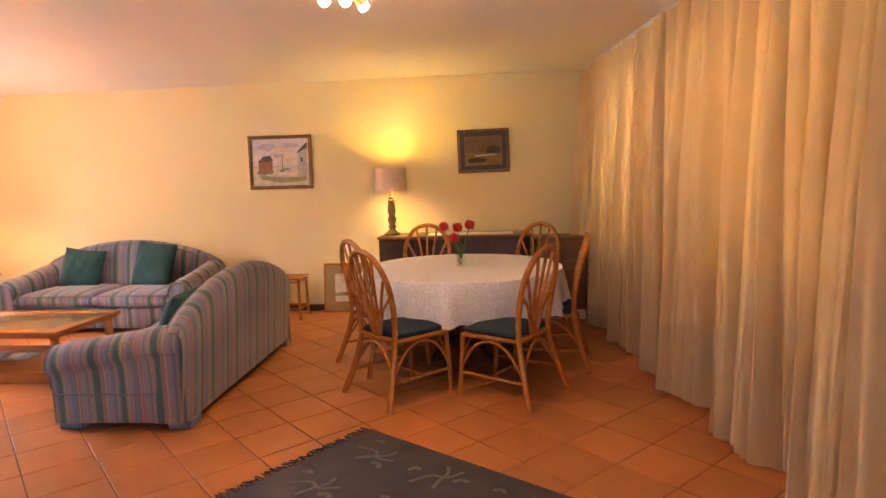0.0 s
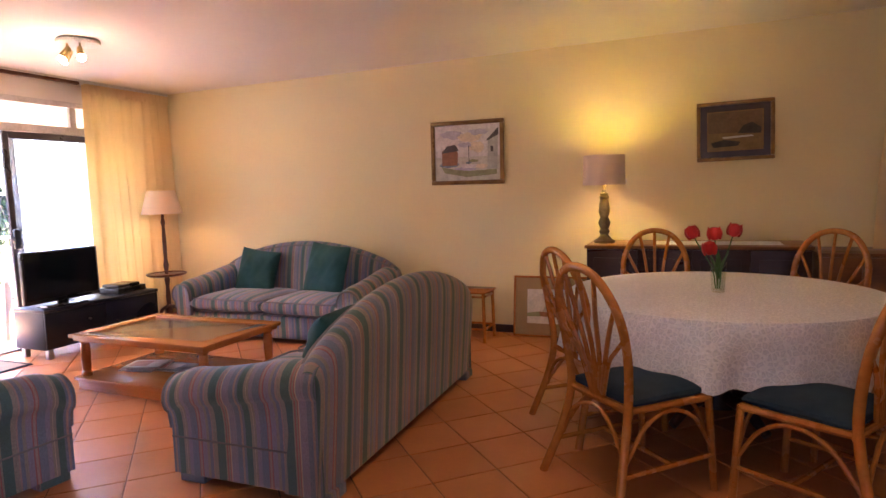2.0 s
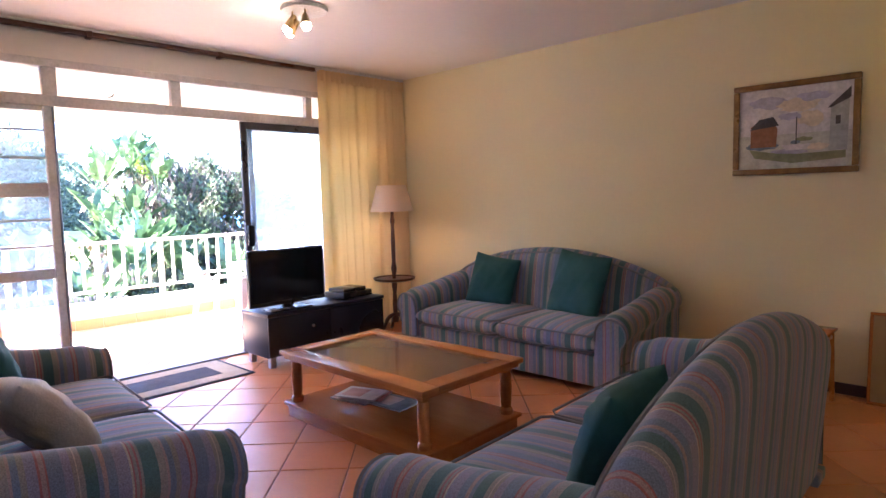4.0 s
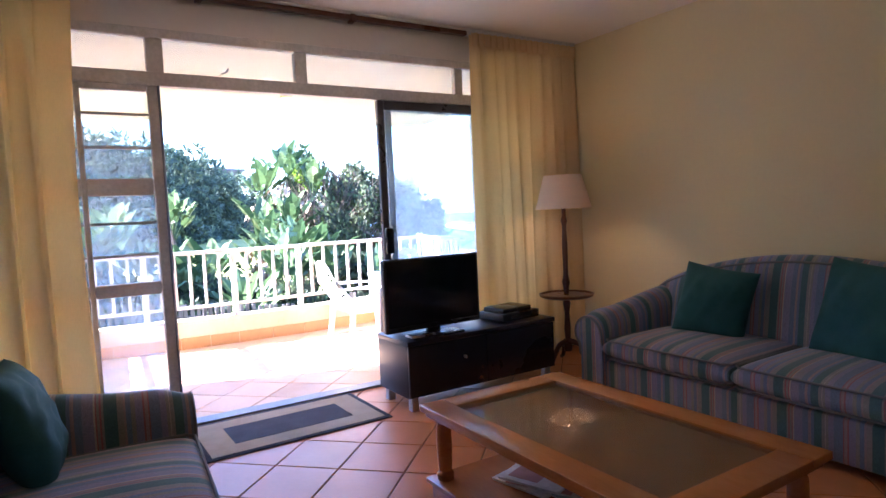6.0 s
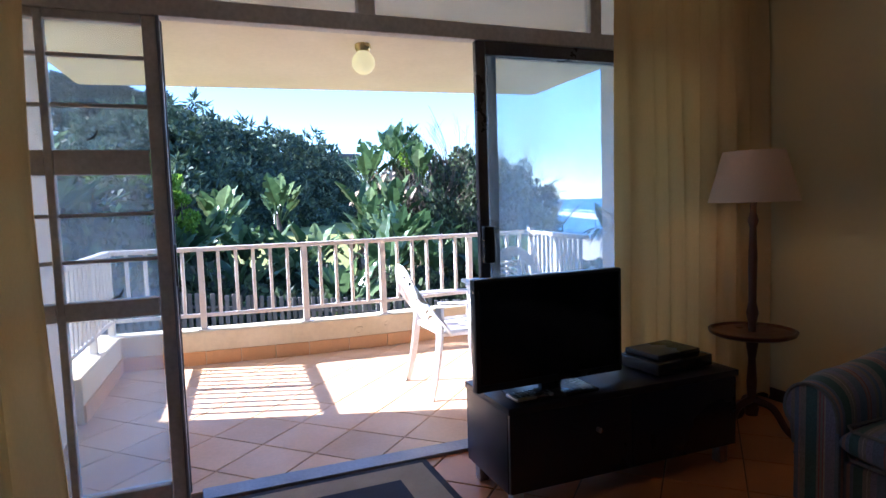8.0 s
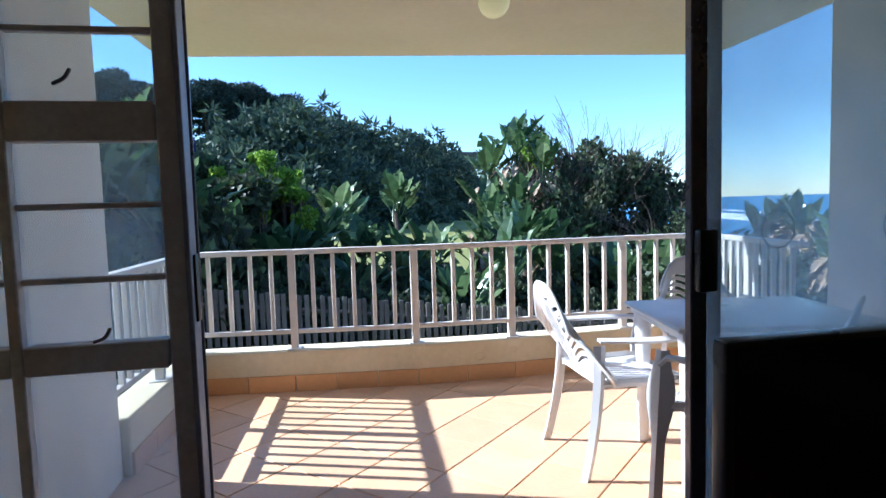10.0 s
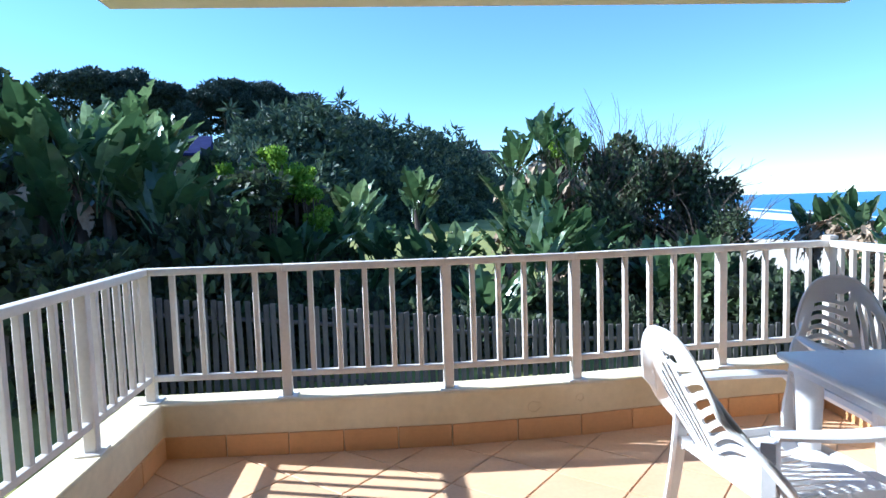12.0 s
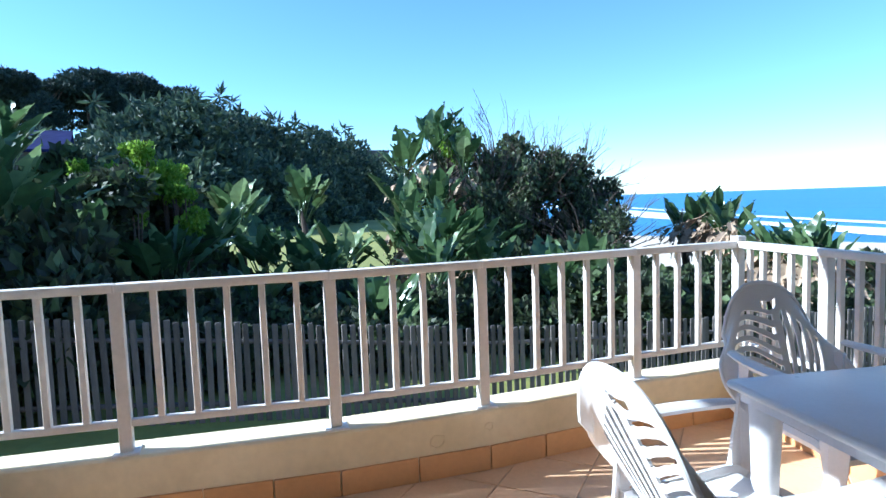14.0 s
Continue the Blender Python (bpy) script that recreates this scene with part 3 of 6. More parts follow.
# curtain rail along the ceiling over the sliding door, and over the wide window
rail = thing("curtain_rail", "dark curtain track under the ceiling, white above the curtain", "curtain rail")
part("track", box(XW + 0.085, XW + 0.135, -4.75, -1.15, 2.60, 2.634, 0.006), M_LAMPWOOD, rail, "dark brown bare track")
part("ceiling_batten", box(XW + 0.075, XW + 0.15, -4.75, -1.15, 2.634, 2.65, 0.003), M_WHITEPAINT, rail)
part("covered_track", box(XW + 0.08, XW + 0.15, -1.15, -0.03, 2.60, 2.65, 0.004), M_WHITEPAINT, rail, "white track above the curtain")
for y in (-4.2, -3.1, -2.1):
    part("bracket", box(XW + 0.078, XW + 0.15, y - 0.018, y + 0.018, 2.585, 2.636, 0.004), M_LAMPWOOD, rail)
rail2 = thing("curtain_rail", "white ceiling curtain rail above long curtains", "curtain rail")
part("track", prism([(line_x(-0.1, -0.02), -0.1), (line_x(-0.1, 0.05), -0.1), (line_x(-4.8, 0.05), -4.8), (line_x(-4.8, -0.02), -4.8)], 2.615, 2.65), M_WHITEPAINT, rail2)


def curtain(a, b, z0, z1, folds, amp, label, seed, gather=0.0, room=1):
    """A pleated curtain hanging from a to b, with a gathered heading band."""
    rnd = random.Random(seed)
    d = Vector((b[0] - a[0], b[1] - a[1], 0))
    nrm = Vector((-d.y, d.x, 0)).normalized()
    ph = [rnd.uniform(0, 6.3) for _ in range(6)]
    root = thing("curtain", label, "curtain", group="cream curtains")

    def fn(u, v):
        """Box-pleated at the head, loosening into deep uneven folds that lean and merge lower down."""
        drop = 1 - v
        wob = 0.35 * math.sin(u * folds * 1.7 + ph[0]) + 0.25 * math.sin(u * folds * 0.61 + ph[1]) + 0.16 * drop * math.sin(u * folds * 0.9 + 2.5 * drop + ph[3])
        th = 2 * math.pi * (u * folds + 0.42 * wob)
        grow = 0.45 + 0.55 * min(1, drop * 2.2)
        deep = 0.72 + 0.45 * math.sin(u * folds * 2.3 + ph[5])
        wave = 2.2 * abs(math.sin(th / 2)) ** 0.7 - 1.1 + 0.22 * math.sin(2 * th + ph[2]) + 0.2 * math.sin(3 * th + 3 * drop + ph[0]) * drop
        off = room * amp * grow * deep * wave + amp * 0.9 * drop * math.sin(u * folds * 1.1 + ph[3])
        along = u + gather * (0.5 - u) * math.sin(math.pi * min(1, drop)) * 0.5
        p = Vector((a[0], a[1], 0)) + d * (along + 0.25 / folds * math.cos(th) * grow * 0.7) + nrm * off
        p.z = z0 + (z1 - z0) * v + (0.018 * math.sin(th + ph[4]) + 0.02 * math.sin(u * 9 + ph[1])) * drop
        return p

    bm = grid(fn, int(folds * 22), 22)
    part("drape", bm, M_CURTAIN, root)

    def head(u, v):
        th = 2 * math.pi * u * folds * 2
        p = Vector((a[0], a[1], 0)) + d * u + nrm * (amp * 0.5 + 0.012 * math.sin(th) + 0.006)
        p.z = z1 - 0.09 + 0.1 * v
        return p

    part("heading", thicken(grid(head, int(folds * 12), 3), 0.004), M_CURTAIN, root, "gathered curtain heading")
    return root


curtain((line_x(-0.12), -0.12), (line_x(-2.35), -2.38), 0.03, 2.62, 18, 0.085, "long cream curtain drawn across the wide window", 3, room=-1)
curtain((line_x(-2.25, -0.02), -2.25), (line_x(-4.72, -0.02), -4.72), 0.03, 2.62, 19, 0.105, "long cream curtain with deep folds over tiled floor", 5, room=-1)
curtain((XW + 0.15, -0.06), (XW + 0.15, -1.14), 0.03, 2.6, 9, 0.04, "cream curtain drawn back beside the sliding door", 7)
curtain((XW + 0.17, -3.75), (XW + 0.17, -4.66), 0.03, 2.6, 6, 0.05, "cream curtain bunched beside the steel window", 9, 0.15)

# ---- living room things ----


def smooth(t):
    t = max(0.0, min(1.0, t))
    return t * t * (3 - 2 * t)


def chaikin(pts, rounds=2):
    """Rounds off a profile by cutting its corners."""
    for _ in range(rounds):
        out = [pts[0]]
        for p, q in zip(pts, pts[1:]):
            out += [tuple(0.75 * a + 0.25 * b for a, b in zip(p, q)), tuple(0.25 * a + 0.75 * b for a, b in zip(p, q))]
        pts = out + [pts[-1]]
    return pts


def soft(u):
    return math.sin(math.pi / 2 * (2 * u - 1))


def cushion_bm(w, d, h, crown, n=10, power=6):
    """A stuffed cushion: flat box with crowned faces and soft edges."""
    bm = bmesh.new()

    def face(sgn):
        def fn(u, v):
            a, b = soft(u), soft(v)
            k = (1 - abs(a) ** power) * (1 - abs(b) ** power)
            return Vector((a * w / 2, b * d / 2, sgn * (h / 2 * max(0, k) ** 0.28 + crown * (1 - a * a) * (1 - b * b))))
        return fn

    for s in (1, -1):
        grid(face(s), n * 2, n * 2, bm)
    bmesh.ops.remove_doubles(bm, verts=bm.verts[:], dist=0.0005)
    return bm


def loose_cushion(m, size, material, label, category="cushion", group="scatter cushions"):
    root = thing("scatter_cushion", label, category, m, group)
    bm = bmesh.new()

    def face(sgn):
        def fn(u, v):
            a, b = soft(u), soft(v)
            pin = 1 - 0.07 * (1 - a * a) * 0 - 0.06 * ((1 - b * b) if abs(a) > abs(b) else (1 - a * a))
            k = (1 - a ** 4) * (1 - b ** 4)
            wr = 0.009 * math.sin(9 * a + 3 * b) * math.sin(7 * b - 2 * a) + 0.004 * math.sin(17 * a - 9 * b)
            return Vector((a * size / 2 * pin, sgn * (0.085 * max(0, k) ** 0.55 + wr * k), b * size / 2 * pin))
        return fn

    for s in (1, -1):
        grid(face(s), 24, 24, bm)
    bmesh.ops.remove_doubles(bm, verts=bm.verts[:], dist=0.0008)
    part("cover", bm, material, root)
    return root


def sofa(m, W, label):
    """Two-seat sofa: arched back, rolled sloping arms, two seat cushions; its front looks to -y."""
    root = thing("sofa", label, "sofa", m, "striped sofas")
    H = W / 2
    part("base", box(-H + 0.17, H - 0.17, -0.40, 0.36, 0.05, 0.27, 0.02), M_SX, root)
    part("front_rail", box(-H + 0.2, H - 0.2, -0.43, -0.38, 0.05, 0.265, 0.015), M_SX, root)
    for x in (-H + 0.14, H - 0.14):
        for y in (-0.37, 0.34):
            part("foot", box(x - 0.075, x + 0.075, y - 0.075, y + 0.075, 0.0, 0.055, 0.008), M_SX, root)
    n = 2
    w = (W - 0.46) / n
    for i in range(n):
        cx = -H + 0.23 + w * (i + 0.5)
        bm = cushion_bm(w - 0.006, 0.74, 0.15, 0.025)
        bmesh.ops.translate(bm, verts=bm.verts[:], vec=(cx, -0.09, 0.345))
        c = part("seat_cushion", bm, M_SX, root)
        for z in (0.40, 0.29):
            loop = [(cx - w / 2 + 0.015, 0.2, z), (cx - w / 2 + 0.012, -0.42, z), (cx - w / 2 + 0.05, -0.455, z), (cx + w / 2 - 0.05, -0.455, z), (cx + w / 2 - 0.012, -0.42, z), (cx + w / 2 - 0.015, 0.2, z)]
            part("piping", tube(loop, 0.006, 6), M_PIPE, c)

    # arched, rolled back
    def top(x):
        return 0.63 + 0.285 * max(0.0, math.cos(math.pi / 2 * x / (H - 0.03))) ** 0.65

    prof = chaikin([(-0.0, 0.0), (0.02, 0.55), (0.05, 0.86), (0.08, 0.955), (0.13, 1.0), (0.19, 0.975), (0.225, 0.9), (0.23, 0.7), (0.225, 0.0)])

    def back(u, v):
        x = (-1 + 2 * u) * (H - 0.03)
        k = v * (len(prof) - 1)
        i = min(int(k), len(prof) - 2)
        f = k - i
        py = prof[i][0] + f * (prof[i + 1][0] - prof[i][0])
        pz = prof[i][1] + f * (prof[i + 1][1] - prof[i][1])
        zb = 0.05
        edge = 1 - 0.25 * smooth((abs(x) - (H - 0.2)) / 0.2)
        return Vector((x, 0.225 + (py - 0.115) * edge + 0.115 - 0.05 * (1 - pz), zb + (top(x) - zb) * pz))

    bm = grid(back, 48, 34)
    for side in (0, 48):
        vs = [v for v in bm.verts if abs(v.co.x - (-1 + 2 * side / 48) * (H - 0.03)) < 1e-4]
        vs.sort(key=lambda v: math.atan2(v.co.z - 0.3, v.co.y - 0.33))
        bm.faces.new(vs).material_index = 1
    b = part("back", bm, (M_SX, M_SY), root)
    part("piping", tube([back(i / 36, 0.375) + Vector((0, -0.004, 0.004)) for i in range(37)], 0.007, 6), M_PIPE, b)
    # rolled arms, falling to the front
    for sgn in (-1, 1):
        def arm(u, v):
            y = 0.40 - 0.86 * u
            zt = 0.665 - 0.09 * smooth(u * 1.15) - 0.04 * smooth((u - 0.85) / 0.15)
            shape = [(0.235, 0.05), (0.235, 0.30), (0.232, zt - 0.14)] + [(0.118 + 0.112 * math.cos(math.radians(10 + k * 24)), zt - 0.11 + 0.11 * math.sin(math.radians(10 + k * 24))) for k in range(9)] + [(0.052, zt - 0.19), (0.05, 0.05)]
            shape = chaikin(shape, 1)
            k = v * (len(shape) - 1)
            i = min(int(k), len(shape) - 2)
            f = k - i
            px = shape[i][0] + f * (shape[i + 1][0] - shape[i][0])
            pz = shape[i][1] + f * (shape[i + 1][1] - shape[i][1])
            return Vector((sgn * (H - px), y, pz))

        bm = grid(arm, 18, 40)
        bm.faces.new([v for v in bm.verts if abs(v.co.y + 0.46) < 1e-4]).material_index = 1
        a = part("arm", bm, (M_SY, M_SX), root)
        part("seam", tube([(sgn * (H - 0.0505), 0.40, 0.235), (sgn * (H - 0.0505), -0.46, 0.235)], 0.005, 6), M_PIPE, a)
        part("piping", tube([arm(1.0, j / 26) + Vector((0, -0.003, 0)) for j in range(4, 25)], 0.007, 6), M_PIPE, a)
    return root


sofa(pose(-3.86, -0.60, 0), 2.2, "two-seat sofa in striped teal and mauve cloth")
sofa(pose(-1.975, -2.42, 0, 0, 0, -88.3), 2.15, "two-seat striped sofa with its arched back to the table")
sofa(pose(-3.92, -4.0, 0, 0, 0, 176), 2.04, "striped two-seat sofa facing the coffee table")
loose_cushion(pose(-4.3, -0.52, 0.62, -16, 8, 8), 0.45, M_TEAL, "square teal cushion leaning on a striped sofa back")
loose_cushion(pose(-3.46, -0.50, 0.645, -16, 5, -12), 0.52, M_TEAL, "square teal cushion leaning on a striped sofa back")
loose_cushion(pose(-1.87, -2.85, 0.575, -20, 0, -86), 0.42, M_TEAL, "dark teal cushion against the arched sofa back")
loose_cushion(pose(-3.62, -4.06, 0.57, -38, 6, 192), 0.40, M_CREAMCUSH, "crumpled cream cushion lying on a striped sofa")
loose_cushion(pose(-4.55, -4.05, 0.60, -20, 0, 176), 0.42, M_TEAL, "teal cushion leaning in a striped sofa corner")


def coffee_table():
    root = thing("coffee_table", "varnished pine coffee table with a glass top", "coffee table")
    x0, x1, y0, y1, zt = -4.31, -3.01, -2.63, -1.82, 0.425
    b = 0.12
    for nm, c in (("top_rail", (x0, x1, y0, y0 + b)), ("top_rail", (x0, x1, y1 - b, y1)), ("top_rail", (x0, x0 + b, y0 + b, y1 - b)), ("top_rail", (x1 - b, x1, y0 + b, y1 - b))):
        part(nm, box(*c, zt - 0.03, zt, 0.006), M_PINE, root)
    part("moulding", box(x0 + 0.02, x1 - 0.02, y0 + 0.02, y1 - 0.02, zt - 0.055, zt - 0.031, 0.006), M_PINE, root)
    part("glass_top", box(x0 + b, x1 - b, y0 + b, y1 - b, zt - 0.016, zt - 0.008), M_TABLEGLASS, root, "smoked glass insert")
    for x in (x0 + 0.075, x1 - 0.075):
        for y in (y0 + 0.075, y1 - 0.075):
            part("leg", lathe([(0, 0.1), (0.036, 0.1), (0.038, 0.125), (0.027, 0.14), (0.03, 0.16), (0.034, 0.25), (0.032, 0.33), (0.026, 0.345), (0.036, 0.355), (0.036, 0.37), (0.0, 0.37)], 16, (x, y)), M_PINE, root)
    part("shelf", box(x0 + 0.01, x1 - 0.01, y0 + 0.01, y1 - 0.01, 0.078, 0.1, 0.006), M_PINE, root)
    part("plinth", box(x0 + 0.03, x1 - 0.03, y0 + 0.03, y1 - 0.03, 0.0, 0.078, 0.004), M_PINE, root)
    return root


coffee_table()
M_PAGE = [mat("magazine_paper_%s" % n, c, tuple(v * 0.7 for v in c), 0.4, big=14, small=60, bumps=0.03) for n, c in (("pale", (0.72, 0.66, 0.62)), ("red", (0.5, 0.22, 0.18)), ("blue", (0.22, 0.30, 0.30)))]
for i, (x, y, r, k) in enumerate(((-3.98, -2.28, 12, 0), (-3.93, -2.25, 28, 1), (-3.72, -2.2, 5, 2), (-3.95, -2.27, 20, 0))):
    z = 0.1 + (0.012 if i in (1,) else 0.024 if i == 3 else 0)
    mg = thing("magazine", "glossy magazine lying on the table's lower shelf", "magazine", pose(x, y, z, 0, 0, r), "magazines")
    part("page_block", box(-0.14, 0.14, -0.1, 0.1, 0.0, 0.009, 0.003), M_PAGE[0], mg)
    part("cover", box(-0.141, 0.141, -0.101, 0.101, 0.009, 0.0115), M_PAGE[k], mg)
    part("cover_picture", box(-0.11, 0.03, -0.07, 0.07, 0.0115, 0.0122), M_PAGE[(k + 1) % 3], mg)


def tv_stand():
    root = thing("tv_stand", "low black television stand on metal feet", "tv stand")
    x0, x1, y0, y1 = -5.74, -5.32, -2.13, -0.92
    part("top", box(x0 - 0.005, x1 + 0.008, y0 - 0.005, y1 + 0.005, 0.425, 0.455, 0.003), M_BLACK, root)
    part("carcass", box(x0, x1 - 0.02, y0, y1, 0.09, 0.425, 0.002), M_BLACK, root)
    for a, b in ((y0 + 0.003, (y0 + y1) / 2 - 0.002), ((y0 + y1) / 2 + 0.002, y1 - 0.003)):
        d = part("door_panel", box(x1 - 0.02, x1, a, b, 0.095, 0.42, 0.002), M_BLACK, root)
        if a < -1.6:
            part("knob", lathe([(0, 0), (0.011, 0), (0.012, 0.02), (0, 0.024)], 12), M_STEEL, d, "small steel knob").matrix_local = pose(x1, b - 0.18, 0.30, 0, 90, 0)
    for x in (x0 + 0.05, x1 - 0.05):
        for y in (y0 + 0.05, y1 - 0.05):
            part("foot", box(x - 0.025, x + 0.025, y - 0.025, y + 0.025, 0.0, 0.09, 0.004), M_STEEL, root, "square steel foot")


tv_stand()
tv = thing("television", "flat black television on a low stand", "television", pose(-5.42, -1.87, 0.455, 0, 0, 1))
part("cabinet", box(-0.03, 0.018, -0.362, 0.362, 0.05, 0.515, 0.008), M_PLASTIC_BK, tv)
part("screen", box(0.018, 0.0215, -0.342, 0.342, 0.085, 0.50), M_SCREEN, tv, "dark glossy screen")
part("bezel_strip", box(0.018, 0.021, -0.35, 0.35, 0.055, 0.083, 0.001), M_PLASTIC_BK, tv)
part("neck", box(-0.03, 0.0, -0.05, 0.05, 0.012, 0.10, 0.004), M_PLASTIC_BK, tv)
part("stand_base", box(-0.11, 0.08, -0.19, 0.19, 0.0, 0.014, 0.005), M_PLASTIC_BK, tv)
kb = thing("remote_control_tray", "flat grey handset tray in front of the television", "remote tray", pose(-5.38, -2.0, 0.469, 0, 0, 4))
part("tray", box(-0.045, 0.045, -0.09, 0.09, 0, 0.014, 0.004), M_STEEL, kb)
for i in range(3):
    for j in range(7):
        part("key", box(-0.034 + i * 0.024, -0.016 + i * 0.024, -0.08 + j * 0.023, -0.063 + j * 0.023, 0.014, 0.018, 0.001, 1), M_PLASTIC_BK, kb)
dec = thing("decoder_box", "dark decoder box on the television stand", "decoder", pose(-5.52, -1.17, 0.455, 0, 0, 6))
part("case", box(-0.13, 0.13, -0.18, 0.18, 0.006, 0.062, 0.006), M_PLASTIC_BK, dec)
part("upper_case", box(-0.11, 0.1, -0.15, 0.13, 0.062, 0.092, 0.006), M_PLASTIC_BK, dec)
for x in (-0.1, 0.1):
    for y in (-0.15, 0.15):
        part("foot", box(x - 0.01, x + 0.01, y - 0.01, y + 0.01, 0, 0.006), M_PLASTIC_BK, dec)
part("front_strip", box(0.13, 0.132, -0.1, 0.1, 0.02, 0.05), M_SCREEN, dec)


def shade_bm(r0, r1, z0, z1):
    return lathe([(r0, z0), (r1, z1), (r1 - 0.004, z1), (r0 - 0.004, z0), (r0, z0)], 40)


def floor_lamp():
    root = thing("floor_lamp", "dark turned-wood floor lamp with a lit cream shade", "floor lamp", pose(-5.515, -0.60, 0))
    part("pole", lathe([(0, 0.12), (0.03, 0.12), (0.035, 0.16), (0.02, 0.2), (0.026, 0.3), (0.018, 0.42), (0.03, 0.5), (0.022, 0.53), (0.018, 0.56), (0.022, 0.62), (0.03, 0.66), (0.019, 0.72), (0.022, 0.95), (0.016, 1.1), (0.026, 1.14), (0.016, 1.18), (0.016, 1.24), (0, 1.24)], 16), M_LAMPWOOD, root)
    part("tray", lathe([(0, 0.545), (0.185, 0.545), (0.205, 0.555), (0.212, 0.572), (0.2, 0.575), (0.188, 0.562), (0, 0.562)], 36), M_LAMPWOOD, root, "round wooden tray")
    for k in range(3):
        a = math.radians(30 + 120 * k)
        c, s = math.cos(a), math.sin(a)
        part("leg", tube(curve_points([(0.01 * c, 0.01 * s, 0.2), (0.1 * c, 0.1 * s, 0.17), (0.17 * c, 0.17 * s, 0.06), (0.25 * c, 0.25 * s, 0.016)], 12), 0.022, 8, r1=0.014), M_LAMPWOOD, root)
    part("shade", shade_bm(0.215, 0.145, 1.235, 1.49), M_SHADE2, root, "cream pleated lampshade")
    part("bulb_holder", lathe([(0, 1.24), (0.018, 1.24), (0.018, 1.3), (0, 1.3)], 12), M_BRASS, root)
    part("bulb", lathe([(0, 1.30), (0.013, 1.30), (0.022, 1.33), (0.022, 1.345), (0, 1.36)], 12), GLOW_BULB, root)
    for k in range(3):
        a = 2.1 * k
        part("shade_wire", tube([(0, 0, 1.27), (0.176 * math.cos(a), 0.176 * math.sin(a), 1.36)], 0.003, 5), M_BRASS, root)


GLOW_BULB = glow_mat("lit_bulb", (1.0, 0.75, 0.4), 6)
floor_lamp()


def table_lamp():
    root = thing("table_lamp", "limed turned-wood table lamp with a lit drum shade", "table lamp", pose(-0.75, -0.42, 0.92))
    part("stem", lathe([(0, 0), (0.085, 0), (0.088, 0.02), (0.06, 0.035), (0.045, 0.05), (0.03, 0.07), (0.045, 0.095), (0.03, 0.115), (0.042, 0.14), (0.05, 0.17), (0.032, 0.215), (0.04, 0.235), (0.046, 0.26), (0.04, 0.33), (0.03, 0.36), (0.042, 0.378), (0.03, 0.395), (0.036, 0.41), (0.02, 0.42), (0.012, 0.45), (0, 0.45)], 20), M_LIMED, root)
    part("shade", shade_bm(0.172, 0.166, 0.48, 0.722), M_SHADE, root, "pinkish linen drum shade")
    part("bulb", lathe([(0, 0.54), (0.015, 0.54), (0.028, 0.58), (0.02, 0.595), (0, 0.598)], 12), GLOW_BULB, root)
    part("bulb_holder", lathe([(0, 0.44), (0.017, 0.44), (0.017, 0.54), (0, 0.54)], 12), M_BRASS, root)
    for k in range(3):
        a = 2.1 * k
        part("shade_wire", tube([(0, 0, 0.47), (0.168 * math.cos(a), 0.168 * math.sin(a), 0.51)], 0.003, 5), M_BRASS, root)


table_lamp()


def sideboard():
    root = thing("sideboard", "long dark mahogany sideboard against the wall", "sideboard")
    x0, x1, y0, y1 = -0.86, 0.72, -0.66, -0.16
    part("top", box(x0 - 0.012, x1 + 0.012, y0 - 0.015, y1, 0.895, 0.92, 0.005), M_BROWN, root, "paler wooden top")
    part("carcass", box(x0, x1, y0 + 0.02, y1, 0.08, 0.895, 0.003), M_MAHOG, root)
    n = 4
    w = (x1 - x0) / n
    for i in range(n):
        d = part("door_panel", box(x0 + i * w + 0.004, x0 + (i + 1) * w - 0.004, y0, y0 + 0.02, 0.1, 0.885, 0.003), M_MAHOG, root)
        part("raised_field", box(x0 + i * w + 0.06, x0 + (i + 1) * w - 0.06, y0 - 0.006, y0 + 0.001, 0.17, 0.82, 0.004), M_MAHOG, d)
        part("knob", lathe([(0, 0), (0.012, 0.004), (0.014, 0.016), (0, 0.022)], 12), M_BRASS, d).matrix_local = pose(x0 + (i + (0.9 if i % 2 == 0 else 0.1)) * w, y0 - 0.001, 0.55, 90, 0, 0)
    part("plinth", box(x0 + 0.02, x1 - 0.02, y0 + 0.05, y1, 0, 0.08), M_MAHOG, root)
    runner = thing("table_runner", "narrow pale lace runner on the sideboard top", "table runner", pose(0.0, -0.42, 0.92))
    part("cloth", box(-0.35, 0.55, -0.14, 0.14, 0.0, 0.003), M_LACE, runner)


sideboard()
cab = thing("side_cabinet", "brown veneered cabinet in the room's corner", "cabinet")
part("carcass", box(0.78, 1.30, -0.52, -0.05, 0.1, 0.84, 0.003), M_BROWN, cab)
part("top", box(0.77, 1.31, -0.54, -0.04, 0.84, 0.862, 0.004), M_BROWN, cab)
for a, b in ((0.785, 1.037), (1.043, 1.295)):
    part("door_panel", box(a, b, -0.538, -0.52, 0.11, 0.83, 0.003), M_BROWN, cab)
part("plinth", box(0.78, 1.30, -0.53, -0.06, 0.0, 0.1, 0.002), M_WHITEPAINT, cab, "white plinth strip")


